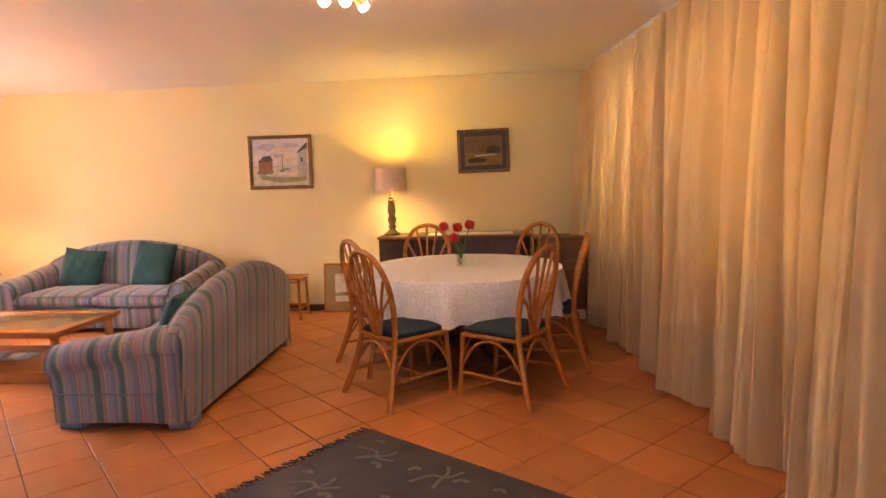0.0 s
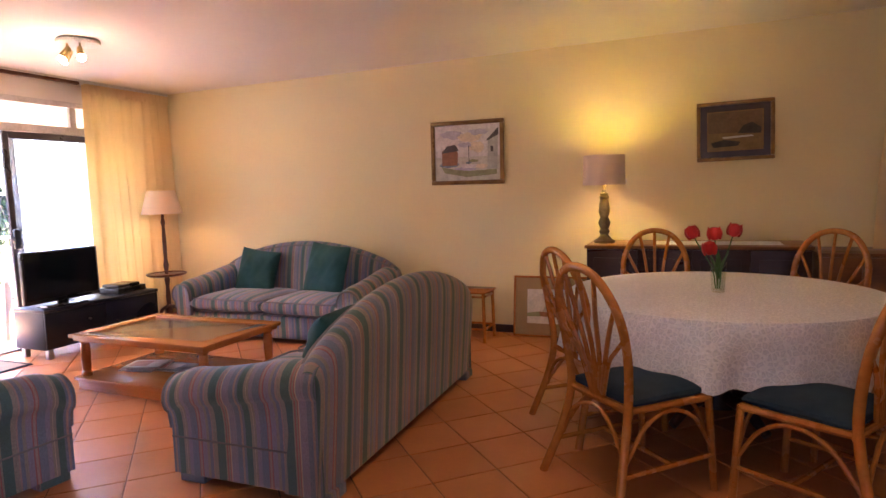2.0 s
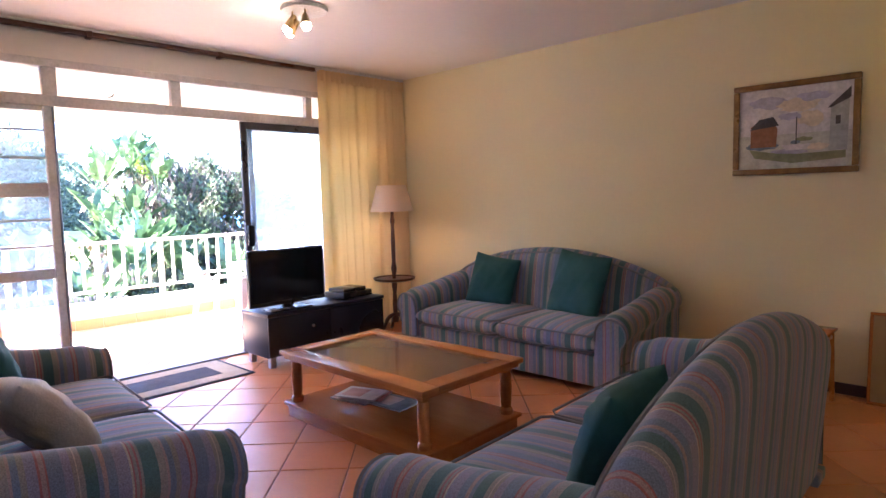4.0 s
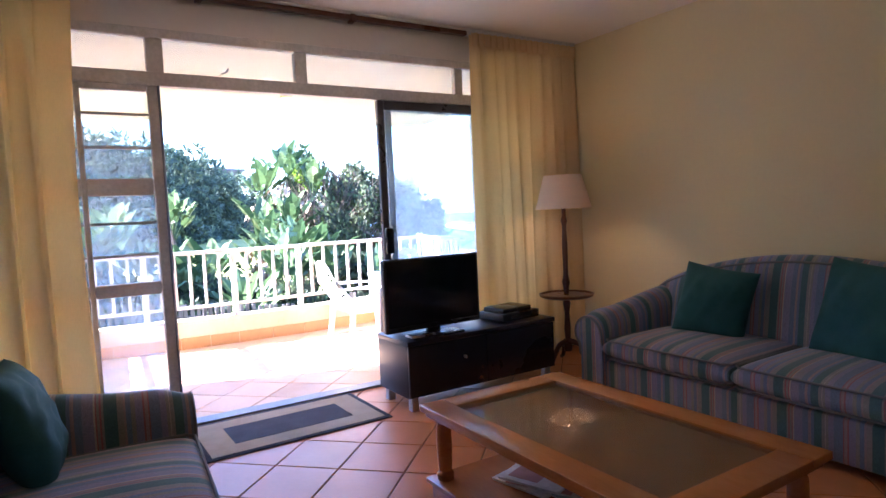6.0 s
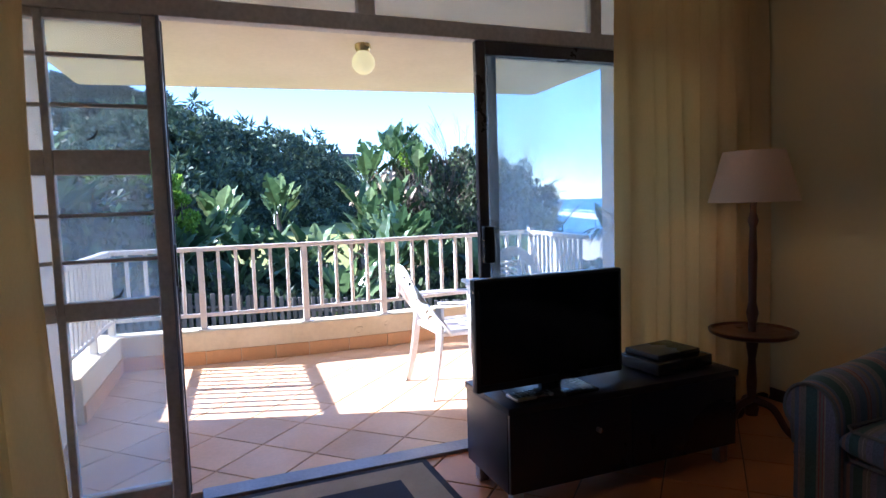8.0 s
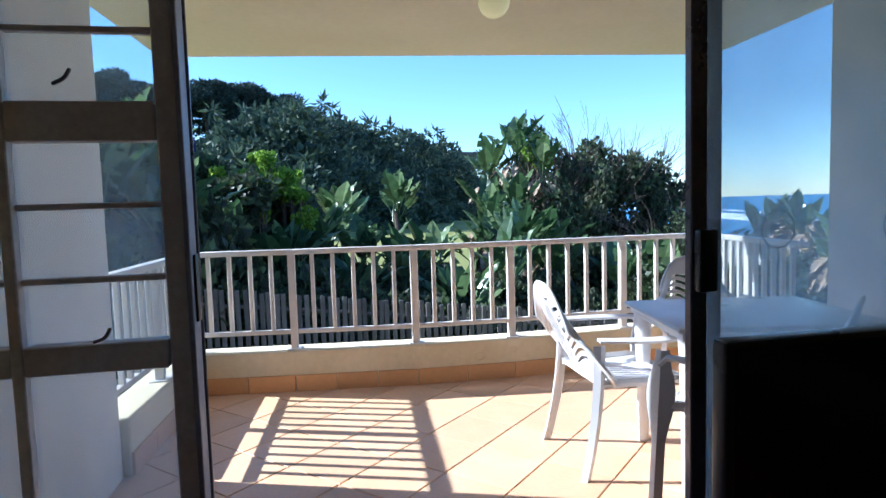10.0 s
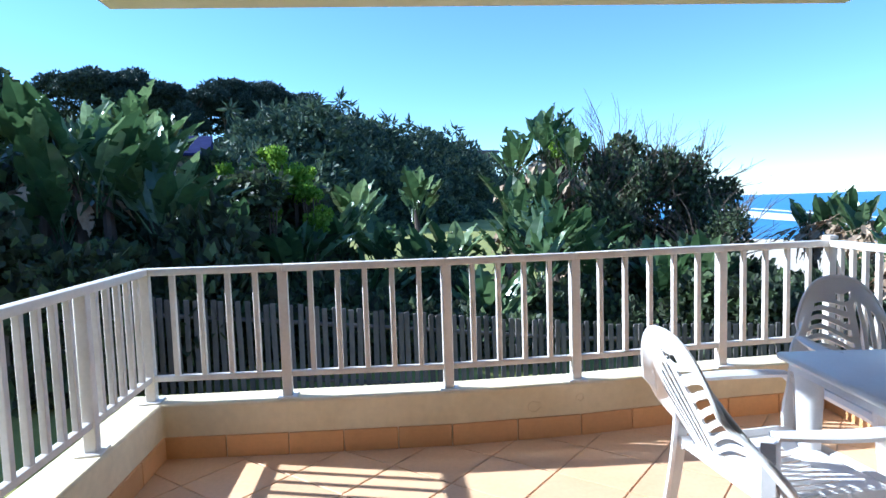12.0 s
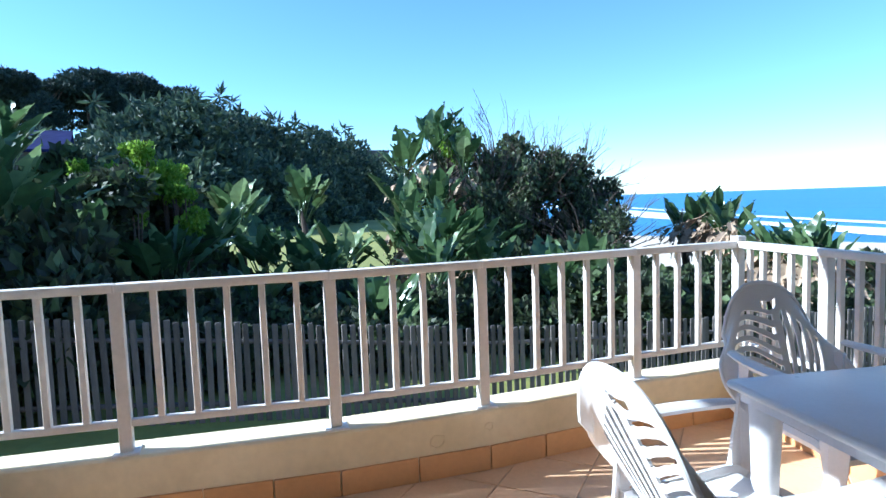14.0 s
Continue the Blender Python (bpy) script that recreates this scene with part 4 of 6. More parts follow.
def picture(name, label, x0, x1, z0, z1, build, frame_w, frame_m, tilt=0.0, m=None):
    root = thing(name, label, "picture", m or pose((x0 + x1) / 2, -0.004, (z0 + z1) / 2, 0, tilt, 0), "framed pictures")
    w, h = (x1 - x0) / 2, (z1 - z0) / 2
    part("backing_board", box(-w + 0.01, w - 0.01, -0.012, 0.0, -h + 0.01, h - 0.01), M_DARKFRAME, root)
    for a, b, c, d in ((-w, w, h - frame_w, h), (-w, w, -h, -h + frame_w), (-w, -w + frame_w, -h + frame_w, h - frame_w), (w - frame_w, w, -h + frame_w, h - frame_w)):
        part("moulding", box(a, b, -0.032, -0.002, c, d, 0.008), frame_m, root)
    build(root, w - frame_w, h - frame_w)
    return root


def flat(root, name, x0, x1, z0, z1, y, material):
    return part(name, box(x0, x1, y - 0.0016, y, z0, z1), material, root)


def paint(name, c, big=9.0):
    return mat(name, c, tuple(v * 0.72 for v in c), 0.7, big=big, small=50, bumps=0.1)


def blob(root, name, pts, y, material):
    bm = bmesh.new()
    a = [bm.verts.new((x, y, z)) for x, z in pts]
    b = [bm.verts.new((x, y - 0.0012, z)) for x, z in pts]
    bm.faces.new(a), bm.faces.new(b[::-1])
    for i in range(len(a)):
        bm.faces.new((a[i - 1], a[i], b[i], b[i - 1]))
    part(name, bm, material, root)


P_SKY, P_SEA, P_BARN = paint("painted_grey_sky", (0.74, 0.68, 0.68), 14), paint("painted_pale_water", (0.60, 0.58, 0.50), 16), paint("painted_brown_barn", (0.34, 0.15, 0.08), 20)
P_HOUSE, P_ROOFP, P_GREEN = paint("painted_stone_house", (0.48, 0.47, 0.44), 20), paint("painted_dark_roof", (0.10, 0.09, 0.09), 20), paint("painted_olive_bank", (0.30, 0.31, 0.17), 18)
P_DUSK, P_GOLD, P_DARK = paint("painted_dusk_sky", (0.17, 0.10, 0.045), 10), paint("painted_gold_sand", (0.24, 0.15, 0.05), 14), paint("painted_dark_rock", (0.055, 0.042, 0.03), 14)


P_CLOUD, P_PEACH, P_DEEP = paint("painted_lilac_cloud", (0.52, 0.48, 0.60), 22), paint("painted_peach_light", (0.80, 0.66, 0.50), 18), paint("painted_blue_shadow", (0.20, 0.25, 0.30), 20)


def puff(cx, cz, rx, rz, seed, n=18):
    """An uneven oval of brushwork."""
    rg = random.Random(seed)
    return [(cx + rx * math.cos(2 * math.pi * k / n) * rg.uniform(0.75, 1.1), cz + rz * math.sin(2 * math.pi * k / n) * rg.uniform(0.7, 1.15)) for k in range(n)]


def harbour(root, w, h):
    flat(root, "painted_sky", -w, w, -h * 0.15, h, -0.013, P_SKY)
    flat(root, "painted_water", -w, w, -h, -h * 0.15, -0.013, P_SEA)
    for k, (cx, cz, rx, rz, m) in enumerate(((-0.45, 0.66, 0.36, 0.16, P_CLOUD), (0.1, 0.55, 0.4, 0.2, P_PEACH), (0.35, 0.72, 0.3, 0.12, P_CLOUD), (0.3, 0.2, 0.26, 0.2, P_PEACH), (-0.05, 0.28, 0.22, 0.1, P_CLOUD))):
        blob(root, "painted_cloud", puff(cx * w, cz * h, rx * w, rz * h, k), -0.0139 - 0.00025 * k, m)
    for k, (cx, cz, rx, rz, m) in enumerate(((-0.55, -0.42, 0.34, 0.12, P_DEEP), (0.2, -0.3, 0.16, 0.06, P_GREEN), (0.42, -0.5, 0.22, 0.09, P_PEACH), (-0.1, -0.6, 0.4, 0.08, P_CLOUD), (0.05, -0.36, 0.1, 0.05, P_DEEP))):
        blob(root, "painted_reflection", puff(cx * w, cz * h, rx * w, rz * h, k + 9), -0.0141 - 0.00025 * k, m)
    blob(root, "painted_barn", [(-w * 0.78, -h * 0.45), (-w * 0.3, -h * 0.45), (-w * 0.28, 0.0), (-w * 0.4, h * 0.28), (-w * 0.58, h * 0.26), (-w * 0.78, 0.02)], -0.0146, P_BARN)
    blob(root, "painted_barn_roof", [(-w * 0.8, 0.0), (-w * 0.62, h * 0.26), (-w * 0.36, h * 0.3), (-w * 0.25, 0.02)], -0.0158, P_ROOFP)
    blob(root, "painted_house", [(w * 0.62, -h * 0.6), (w * 0.92, -h * 0.62), (w * 0.94, h * 0.6), (w * 0.64, h * 0.42)], -0.0146, P_HOUSE)
    blob(root, "painted_house_roof", [(w * 0.58, h * 0.4), (w * 0.96, h * 0.86), (w * 0.96, h * 0.6), (w * 0.64, h * 0.4)], -0.0158, P_ROOFP)
    blob(root, "painted_window", [(w * 0.72, 0.0), (w * 0.8, 0.0), (w * 0.8, h * 0.2), (w * 0.72, h * 0.2)], -0.0158, P_ROOFP)
    blob(root, "painted_bank", [(-w * 0.8, -h * 0.5), (-w * 0.3, -h * 0.62), (w * 0.1, -h * 0.66), (w * 0.9, -h * 0.62), (w * 0.9, -h * 0.8), (0, -h * 0.88), (-w * 0.7, -h * 0.72)], -0.0152, P_GREEN)
    blob(root, "painted_boat", [(-w * 0.2, -h * 0.42), (w * 0.32, -h * 0.42), (w * 0.24, -h * 0.55), (-w * 0.12, -h * 0.56)], -0.016, P_SKY)
    blob(root, "painted_mast", [(w * 0.05, -h * 0.42), (w * 0.07, -h * 0.42), (w * 0.07, h * 0.25), (w * 0.05, h * 0.25)], -0.016, P_ROOFP)


def seascape(root, w, h):
    flat(root, "inner_mount", -w, w, -h, h, -0.013, M_DARKFRAME)
    w, h = w - 0.05, h - 0.05
    flat(root, "gilt_slip", -w, w, -h, h, -0.0148, M_GILT)
    w, h = w - 0.008, h - 0.008
    flat(root, "painted_sky", -w, w, -h * 0.1, h, -0.0164, P_DUSK)
    flat(root, "painted_shore", -w, w, -h, -h * 0.1, -0.0164, P_GOLD)
    blob(root, "painted_headland", [(w * 0.1, -h * 0.15), (w * 0.3, h * 0.25), (w * 0.62, h * 0.4), (w * 0.95, h * 0.1), (w * 0.95, -h * 0.2)], -0.0178, P_DARK)
    blob(root, "painted_rocks", [(-w * 0.9, -h * 0.6), (-w * 0.4, -h * 0.45), (w * 0.2, -h * 0.6), (w * 0.1, -h * 0.8), (-w * 0.8, -h * 0.85)], -0.0178, P_DARK)
    blob(root, "painted_surf", [(-w * 0.5, -h * 0.3), (w * 0.6, -h * 0.26), (w * 0.7, -h * 0.34), (-w * 0.4, -h * 0.4)], -0.018, P_SEA)


def sketch(root, w, h):
    flat(root, "mount_card", -w, w, -h, h, -0.013, M_MOUNT)
    w, h = w * 0.66, h * 0.6
    flat(root, "paper", -w, w, -h, h, -0.0148, P_SKY)
    blob(root, "painted_hull", [(-w * 0.5, -h * 0.3), (w * 0.45, -h * 0.35), (w * 0.35, -h * 0.62), (-w * 0.42, -h * 0.58)], -0.0164, P_BARN)
    blob(root, "painted_hut", [(-w * 0.35, -h * 0.3), (w * 0.2, -h * 0.3), (w * 0.08, h * 0.12), (-w * 0.2, h * 0.12)], -0.0168, P_HOUSE)
    blob(root, "painted_bank", [(-w, -h * 0.4), (-w * 0.5, -h * 0.3), (w, -h * 0.4), (w, -h * 0.55), (-w, -h * 0.6)], -0.016, P_GREEN)


picture("framed_picture", "watercolour harbour scene in a gilt wooden frame", -2.48, -1.728, 1.447, 2.062, harbour, 0.04, M_GILT, 0.4)
picture("framed_picture", "dark seascape painting in a gilt frame", -0.047, 0.53, 1.567, 2.05, seascape, 0.03, M_GILT, -0.8)
picture("framed_picture", "framed sketch on tan mount leaning against the wall", -1.64, -0.94, 0, 0.57, sketch, 0.018, M_PINE, 0, pose(-1.29, -0.072, 0.285, -8, 0, 2))


def stool():
    root = thing("side_stool", "small cane side table beside the wall", "side table", pose(-1.97, -0.33, 0))
    for x in (-0.16, 0.16):
        for y in (-0.14, 0.14):
            part("leg", tube([(x, y, 0), (x * 0.94, y * 0.94, 0.45)], 0.016, 10), M_RATTAN, root)
    part("tabletop", box(-0.18, 0.18, -0.16, 0.16, 0.45, 0.47, 0.006), M_PINE, root)
    for a, b in (((-0.155, -0.135), (0.155, -0.135)), ((-0.155, 0.135), (0.155, 0.135)), ((-0.155, -0.135), (-0.155, 0.135)), ((0.155, -0.135), (0.155, 0.135))):
        for z in (0.12, 0.42):
            part("stretcher", tube([(*a, z), (*b, z)], 0.011, 8), M_RATTAN, root)


stool()


# ---- dining corner ----
def dining_chair(m):
    """Cane chair: hooped fan back, padded seat, splayed legs with bent braces; its front looks to -y."""
    root = thing("dining_chair", "honey cane dining chair with a dark blue seat", "chair", m, "cane chairs round the table")
    hoop = curve_points([(-0.28, 0.335, 0.0), (-0.225, 0.255, 0.25), (-0.205, 0.215, 0.46), (-0.225, 0.235, 0.68), (-0.215, 0.275, 0.86), (-0.13, 0.312, 1.0), (0, 0.325, 1.045), (0.13, 0.312, 1.0), (0.215, 0.275, 0.86), (0.225, 0.235, 0.68), (0.205, 0.215, 0.46), (0.225, 0.255, 0.25), (0.28, 0.335, 0.0)], 60)
    part("back_hoop", tube(hoop, 0.02, 10), M_RATTAN, root)
    for k in range(7):
        f = (k - 3) / 3
        i = 30 + int(round(f * 13))
        tip = hoop[i]
        foot = Vector((f * 0.035, 0.215, 0.44))
        mid = Vector((f * 0.06 + tip.x * 0.18, 0.235, 0.62))
        mid2 = Vector((tip.x * (0.62 + 0.12 * abs(f)), (tip.y + 0.235) / 2 + 0.005, 0.62 + (tip.z - 0.62) * 0.55))
        part("back_spindle", tube(curve_points([foot, mid, mid2, tip], 12), 0.0108, 6), M_RATTAN, root)
    part("back_rail", tube([(-0.2, 0.215, 0.44), (0.2, 0.215, 0.44)], 0.014, 8), M_RATTAN, root)
    seat = [(-0.22, -0.22, 0.435), (0.22, -0.22, 0.435), (0.2, 0.21, 0.435), (-0.2, 0.21, 0.435)]
    for a, b in zip(seat, seat[1:] + seat[:1]):
        part("seat_rail", tube([a, b], 0.017, 8), M_RATTAN, root)
    bm = cushion_bm(0.43, 0.43, 0.05, 0.02, 7)
    bmesh.ops.translate(bm, verts=bm.verts[:], vec=(0, -0.01, 0.468))
    part("seat_cushion", bm, M_NAVY, root, "dark blue padded seat")
    for s in (-1, 1):
        part("front_leg", tube([(s * 0.235, -0.245, 0), (s * 0.22, -0.22, 0.44)], 0.017, 8), M_RATTAN, root)
        part("side_brace", tube(curve_points([(s * 0.232, -0.235, 0.2), (s * 0.225, -0.13, 0.36), (s * 0.215, 0.0, 0.41), (s * 0.215, 0.13, 0.36), (s * 0.23, 0.25, 0.22)], 16), 0.010, 6), M_RATTAN, root)
        part("side_stretcher", tube([(s * 0.232, -0.238, 0.17), (s * 0.24, 0.285, 0.17)], 0.011, 6), M_RATTAN, root)
        part("binding", tube([(s * 0.206, 0.216, 0.42), (s * 0.205, 0.216, 0.455)], 0.021, 8), M_RATTAN, root)
    for y in (-0.235, 0.25):
        part("front_brace" if y < 0 else "rear_brace", tube(curve_points([(-0.23, y, 0.2), (-0.13, y, 0.36), (0, y * 0.95, 0.41), (0.13, y, 0.36), (0.23, y, 0.2)], 16), 0.010, 6), M_RATTAN, root)
    part("cross_stretcher", tube([(-0.235, 0.0, 0.17), (0.235, 0.0, 0.17)], 0.011, 6), M_RATTAN, root)
    return root


CHAIRS = ((-0.29, -2.70, 0.70, 0.72), (0.45, -2.71, -0.85, 0.52), (-0.53, -2.03, 0.76, 0.65), (0.78, -2.02, -1, 0.12), (-0.30, -1.08, 0.1, -1), (0.64, -1.12, -0.55, -0.83))
first = None
for x, y, dx, dy in CHAIRS:
    m = pose(x, y, 0, 0, 0, math.degrees(math.atan2(dx, -dy)))
    if first is None:
        first = dining_chair(m)
    else:
        copy_thing(first, m)

TX, TY, TR, TZ = 0.085, -1.80, 0.84, 0.77
tbl = thing("dining_table", "round dark wooden dining table under a cloth", "dining table", pose(TX, TY, 0))
part("tabletop", lathe([(0, TZ - 0.035), (TR - 0.02, TZ - 0.035), (TR - 0.005, TZ - 0.02), (TR - 0.012, TZ - 0.006), (0, TZ - 0.006)], 56), M_MAHOG, tbl)
part("pedestal", lathe([(0, 0.1), (0.11, 0.1), (0.08, 0.16), (0.06, 0.3), (0.09, 0.4), (0.07, 0.5), (0.05, 0.6), (0.12, 0.7), (0.2, TZ - 0.036), (0, TZ - 0.036)], 24), M_MAHOG, tbl)
for k in range(4):
    a = math.radians(45 + 90 * k)
    c, s = math.cos(a), math.sin(a)
    part("leg", tube(curve_points([(0.05 * c, 0.05 * s, 0.16), (0.2 * c, 0.2 * s, 0.13), (0.34 * c, 0.34 * s, 0.03)], 10), 0.04, 10, r1=0.025), M_MAHOG, tbl)


def cloth(u, v):
    a = 2 * math.pi * u
    if v < 0.5:
        r, z = TR * v / 0.5, TZ - 0.002
        return Vector((r * math.cos(a), r * math.sin(a), z))
    k = (v - 0.5) / 0.5
    wave = math.sin(a * 19 + 1.6 * math.sin(a * 3)) + 0.6 * math.sin(a * 11 + 1)
    r = TR + 0.012 * math.sin(min(1, k * 4) * math.pi / 2) + k * (0.022 + 0.032 * wave)
    z = TZ - 0.002 - 0.012 * smooth(k * 5) - 0.305 * k + 0.012 * k * math.sin(a * 4 + 0.6) + 0.008 * k * math.sin(a * 40)
    return Vector((r * math.cos(a), r * math.sin(a), z))


cl = thing("tablecloth", "white lace tablecloth draped over a round table", "tablecloth", pose(TX, TY, 0))
bm = grid(cloth, 260, 24, wrap=True)
bmesh.ops.remove_doubles(bm, verts=bm.verts[:], dist=0.0002)
part("cloth", bm, M_LACE, cl)

VX, VY = 0.08, -1.82
vase = thing("vase", "clear glass tumbler vase on the lace tablecloth", "vase", pose(VX, VY, TZ - 0.001))
part("glass", lathe([(0, 0), (0.034, 0), (0.036, 0.01), (0.043, 0.14), (0.045, 0.165), (0.041, 0.165), (0.039, 0.14), (0.032, 0.014), (0, 0.014)], 28), M_VASE, vase)
tul = thing("tulips", "four red tulips standing in a glass vase", "flowers", pose(VX, VY, TZ + 0.014))
for k, (x, y, z) in enumerate(((-0.13, 0.01, 0.30), (-0.02, 0.02, 0.29), (0.075, 0.02, 0.31), (-0.045, -0.06, 0.215))):
    part("stem", tube(curve_points([(x * 0.1, y * 0.1, 0.004), (x * 0.25, y * 0.3, 0.12), (x * 0.7, y * 0.7, z * 0.75), (x, y, z)], 12), 0.0035, 6), M_STEM, tul)
    bud = part("flower", lathe([(0, -0.012), (0.018, -0.008), (0.033, 0.014), (0.034, 0.036), (0.026, 0.06), (0.008, 0.066), (0, 0.06)], 12), M_RED, tul, "red tulip head")
    bud.matrix_local = pose(x, y, z, 8 * k - 15, x * 180, 0)
    for j in range(3):
        a = 2.1 * j + k
        pet = part("petal", grid(lambda u, v: Vector(((u - 0.5) * 0.048 * math.sin(math.pi * min(1, 0.15 + v * 0.85)), -0.036 - 0.004 * math.sin(v * 3) + 0.6 * abs(u - 0.5) ** 2 * 0.03, v * 0.075 - 0.008)), 4, 5), M_RED, bud)
        pet.matrix_local = Matrix.Rotation(a, 4, "Z")
for k in range(6):
    a = k * 1.05
    lf = part("leaf", grid(lambda u, v: Vector(((u - 0.5) * 0.03 * math.sin(math.pi * (0.1 + 0.9 * v)), 0.01 + 0.055 * v * v, 0.16 * v + 0.06)), 3, 8), M_STEM, tul)
    lf.matrix_local = Matrix.Rotation(a, 4, "Z")


# ---- rugs ----
rug = thing("rug", "slate grey woven rug with pale motifs and fringe", "rug", pose(-0.39, -3.40, 0.0, 0, 0, math.degrees(math.atan2(-0.76, 1.14))))
part("woven_field", box(0.0, 2.0, -1.35, 0.0, 0.0, 0.011, 0.004), M_RUG, rug)
for i in range(4):
    for j in range(3):
        # a branching sprig with a short crossbar, and a small barb beside it
        cx, cy, t = 0.26 + i * 0.46, -0.24 - j * 0.43, 0.5 * ((i * 2 + j) % 3) - 0.5
        c, q = math.cos(t), math.sin(t)
        for line, w in ((((-0.13, -0.05), (-0.03, 0.03), (0.05, 0.01), (0.13, 0.08)), 0.010), (((0.0, -0.10), (0.02, -0.02), (0.05, 0.06), (0.04, 0.13)), 0.010), (((0.09, -0.03), (0.13, 0.0), (0.17, -0.02)), 0.014), (((-0.16, 0.07), (-0.13, 0.1), (-0.10, 0.08)), 0.012)):
            part("motif", tube(curve_points([(cx + c * x - q * y, cy + q * x + c * y, 0.0115) for x, y in line], 9), w, 4, flat=0.2), M_RUGMOTIF, rug)
fr = bmesh.new()
rnd = random.Random(4)
for i in range(110):
    y = -1.34 + i * 0.0122
    L = rnd.uniform(0.04, 0.075)
    tube([(0.0, y, 0.006), (-L * 0.5, y + rnd.uniform(-0.008, 0.008), 0.006), (-L, y + rnd.uniform(-0.015, 0.015), 0.004)], 0.0035, 4, fr)
part("fringe", fr, M_RUG, rug, "knotted fringe")

dm = thing("door_mat", "dark blue and cream mat before the sliding door", "door mat", pose(-5.665, -2.797, 0.0, 0, 0, 0.8))
part("border", box(-0.32, 0.32, -0.55, 0.55, 0.0, 0.008, 0.003), M_MATBLUE, dm, "dark blue border")
part("cream_field", box(-0.285, 0.285, -0.515, 0.515, 0.008, 0.0095), M_MATCREAM, dm, "cream field")
part("centre_panel", box(-0.15, 0.15, -0.36, 0.36, 0.0095, 0.011), M_MATBLUE, dm, "dark blue centre")

# ---- ceiling lights ----
GLOW_SPOT = glow_mat("lit_spot_bulb", (1.0, 0.82, 0.5), 6)


def ceiling_spot(m):
    root = thing("ceiling_spotlight", "round ceiling plate with three lit spot bulbs", "ceiling light", m, "ceiling spotlights")
    part("plate", lathe([(0, 0), (0.15, 0), (0.158, -0.012), (0.15, -0.03), (0.12, -0.036), (0, -0.036)], 36), M_WHITEPAINT, root, "pale round plate")
    for k, (a, t) in enumerate(((200, 40), (255, 30), (330, 35))):
        c, s = math.cos(math.radians(a)), math.sin(math.radians(a))
        part("arm", tube([(0.08 * c, 0.08 * s, -0.03), (0.085 * c, 0.085 * s, -0.09)], 0.007, 8), M_BRASS, root)
        h = part("spot_head", lathe([(0, 0.05), (0.02, 0.05), (0.024, 0.02), (0.03, -0.02), (0.034, -0.05), (0.03, -0.05), (0.024, -0.015), (0, -0.01)], 16), M_BRASS, root, "brass spot head")
        h.matrix_local = Matrix.Translation((0.095 * c, 0.095 * s, -0.11)) @ Matrix.Rotation(math.radians(t), 4, Vector((-s, c, 0)) * -1)
        part("bulb", lathe([(0, -0.012), (0.024, -0.02), (0.031, -0.05), (0.026, -0.07), (0.0, -0.078)], 16), GLOW_SPOT, h)
    return root


spot = ceiling_spot(pose(-4.5, -2.2, CEIL))
copy_thing(spot, pose(-0.45, -3.4, CEIL, 0, 0, 40))

# ---- balcony ----
POSTS = [(-8.675, -3.945), (-8.60, -3.255), (-8.517, -2.422), (-8.50, -1.729), (-8.55, -0.842), (-8.553, -0.15)]
LEFT_END, RIGHT_END = (-7.40, -4.02), (-7.40, -0.30)
LEDGE = 0.282
GROUND = -1.0

structure("balcony_floor", prism([(-6.2, -4.2), (-6.2, -0.05), (-8.75, -0.05), (-8.9, -4.2)][::-1], -0.3, -0.006), M_OUTGROUT, "balcony floor slab with pale terracotta tiles")
soffit = prism([(-6.3, -4.4), (-6.3, 0.15), (-8.55, -0.09), (-8.87, -4.08)][::-1], [2.31, 2.31, 2.45, 2.45], [2.62] * 4)
structure("balcony_ceiling", soffit, M_SOFFIT, "beige painted balcony ceiling slab")
structure("pier_left", box(-7.385, XW - 0.03, -4.22, -4.0, GROUND - 0.4, 2.46), M_OUTWALL, "white plaster balcony end wall")
structure("pier_right", box(-7.385, XW - 0.03, -0.15, 0.1, GROUND - 0.4, 2.46), M_OUTWALL, "white plaster balcony end wall")
structure("outer_wall", box(XW - 0.2, XW - 0.04, -12.0, -4.62, GROUND - 0.4, 2.9), M_OUTWALL, "white plaster outer wall of the flat")
structure("outer_wall_2", box(XW - 0.2, XW - 0.04, 0.1, 9.0, GROUND - 0.4, 2.9), M_OUTWALL, "white plaster outer wall of the flat")

# parapet: front run follows the posts
inner = [(x + 0.062, y) for x, y in POSTS]
inner[0] = (POSTS[0][0] + 0.062, POSTS[0][1] + 0.062)
inner[-1] = (POSTS[-1][0] + 0.062, POSTS[-1][1] - 0.062)
outer = [(x - 0.13, y) for x, y in POSTS]
outer[0] = (POSTS[0][0] - 0.13, POSTS[0][1] - 0.13)
outer[-1] = (POSTS[-1][0] - 0.13, POSTS[-1][1] + 0.13)
loop = [(-7.39, -3.955)] + inner + [(-7.39, -0.36), (-7.39, -0.17)] + outer[::-1] + [(-7.39, -4.15)]
par = bmesh.new()
lower = [par.verts.new((x, y, GROUND - 0.4)) for x, y in loop]
upper = [par.verts.new((x, y, LEDGE)) for x, y in loop]
for i in range(len(loop)):
    j = (i + 1) % len(loop)
    par.faces.new((lower[i], lower[j], upper[j], upper[i]))
n_in = len(inner) + 2
for i in range(n_in - 1):
    par.faces.new((upper[i], upper[i + 1], upper[len(loop) - 2 - i], upper[len(loop) - 1 - i]))
parapet = structure("parapet", par, M_PARAPET, "low cream plaster parapet with worn patches")
mod = parapet.modifiers.new("edge", "BEVEL")
mod.width, mod.segments, mod.limit_method, mod.angle_limit = 0.012, 2, "ANGLE", radians(50)
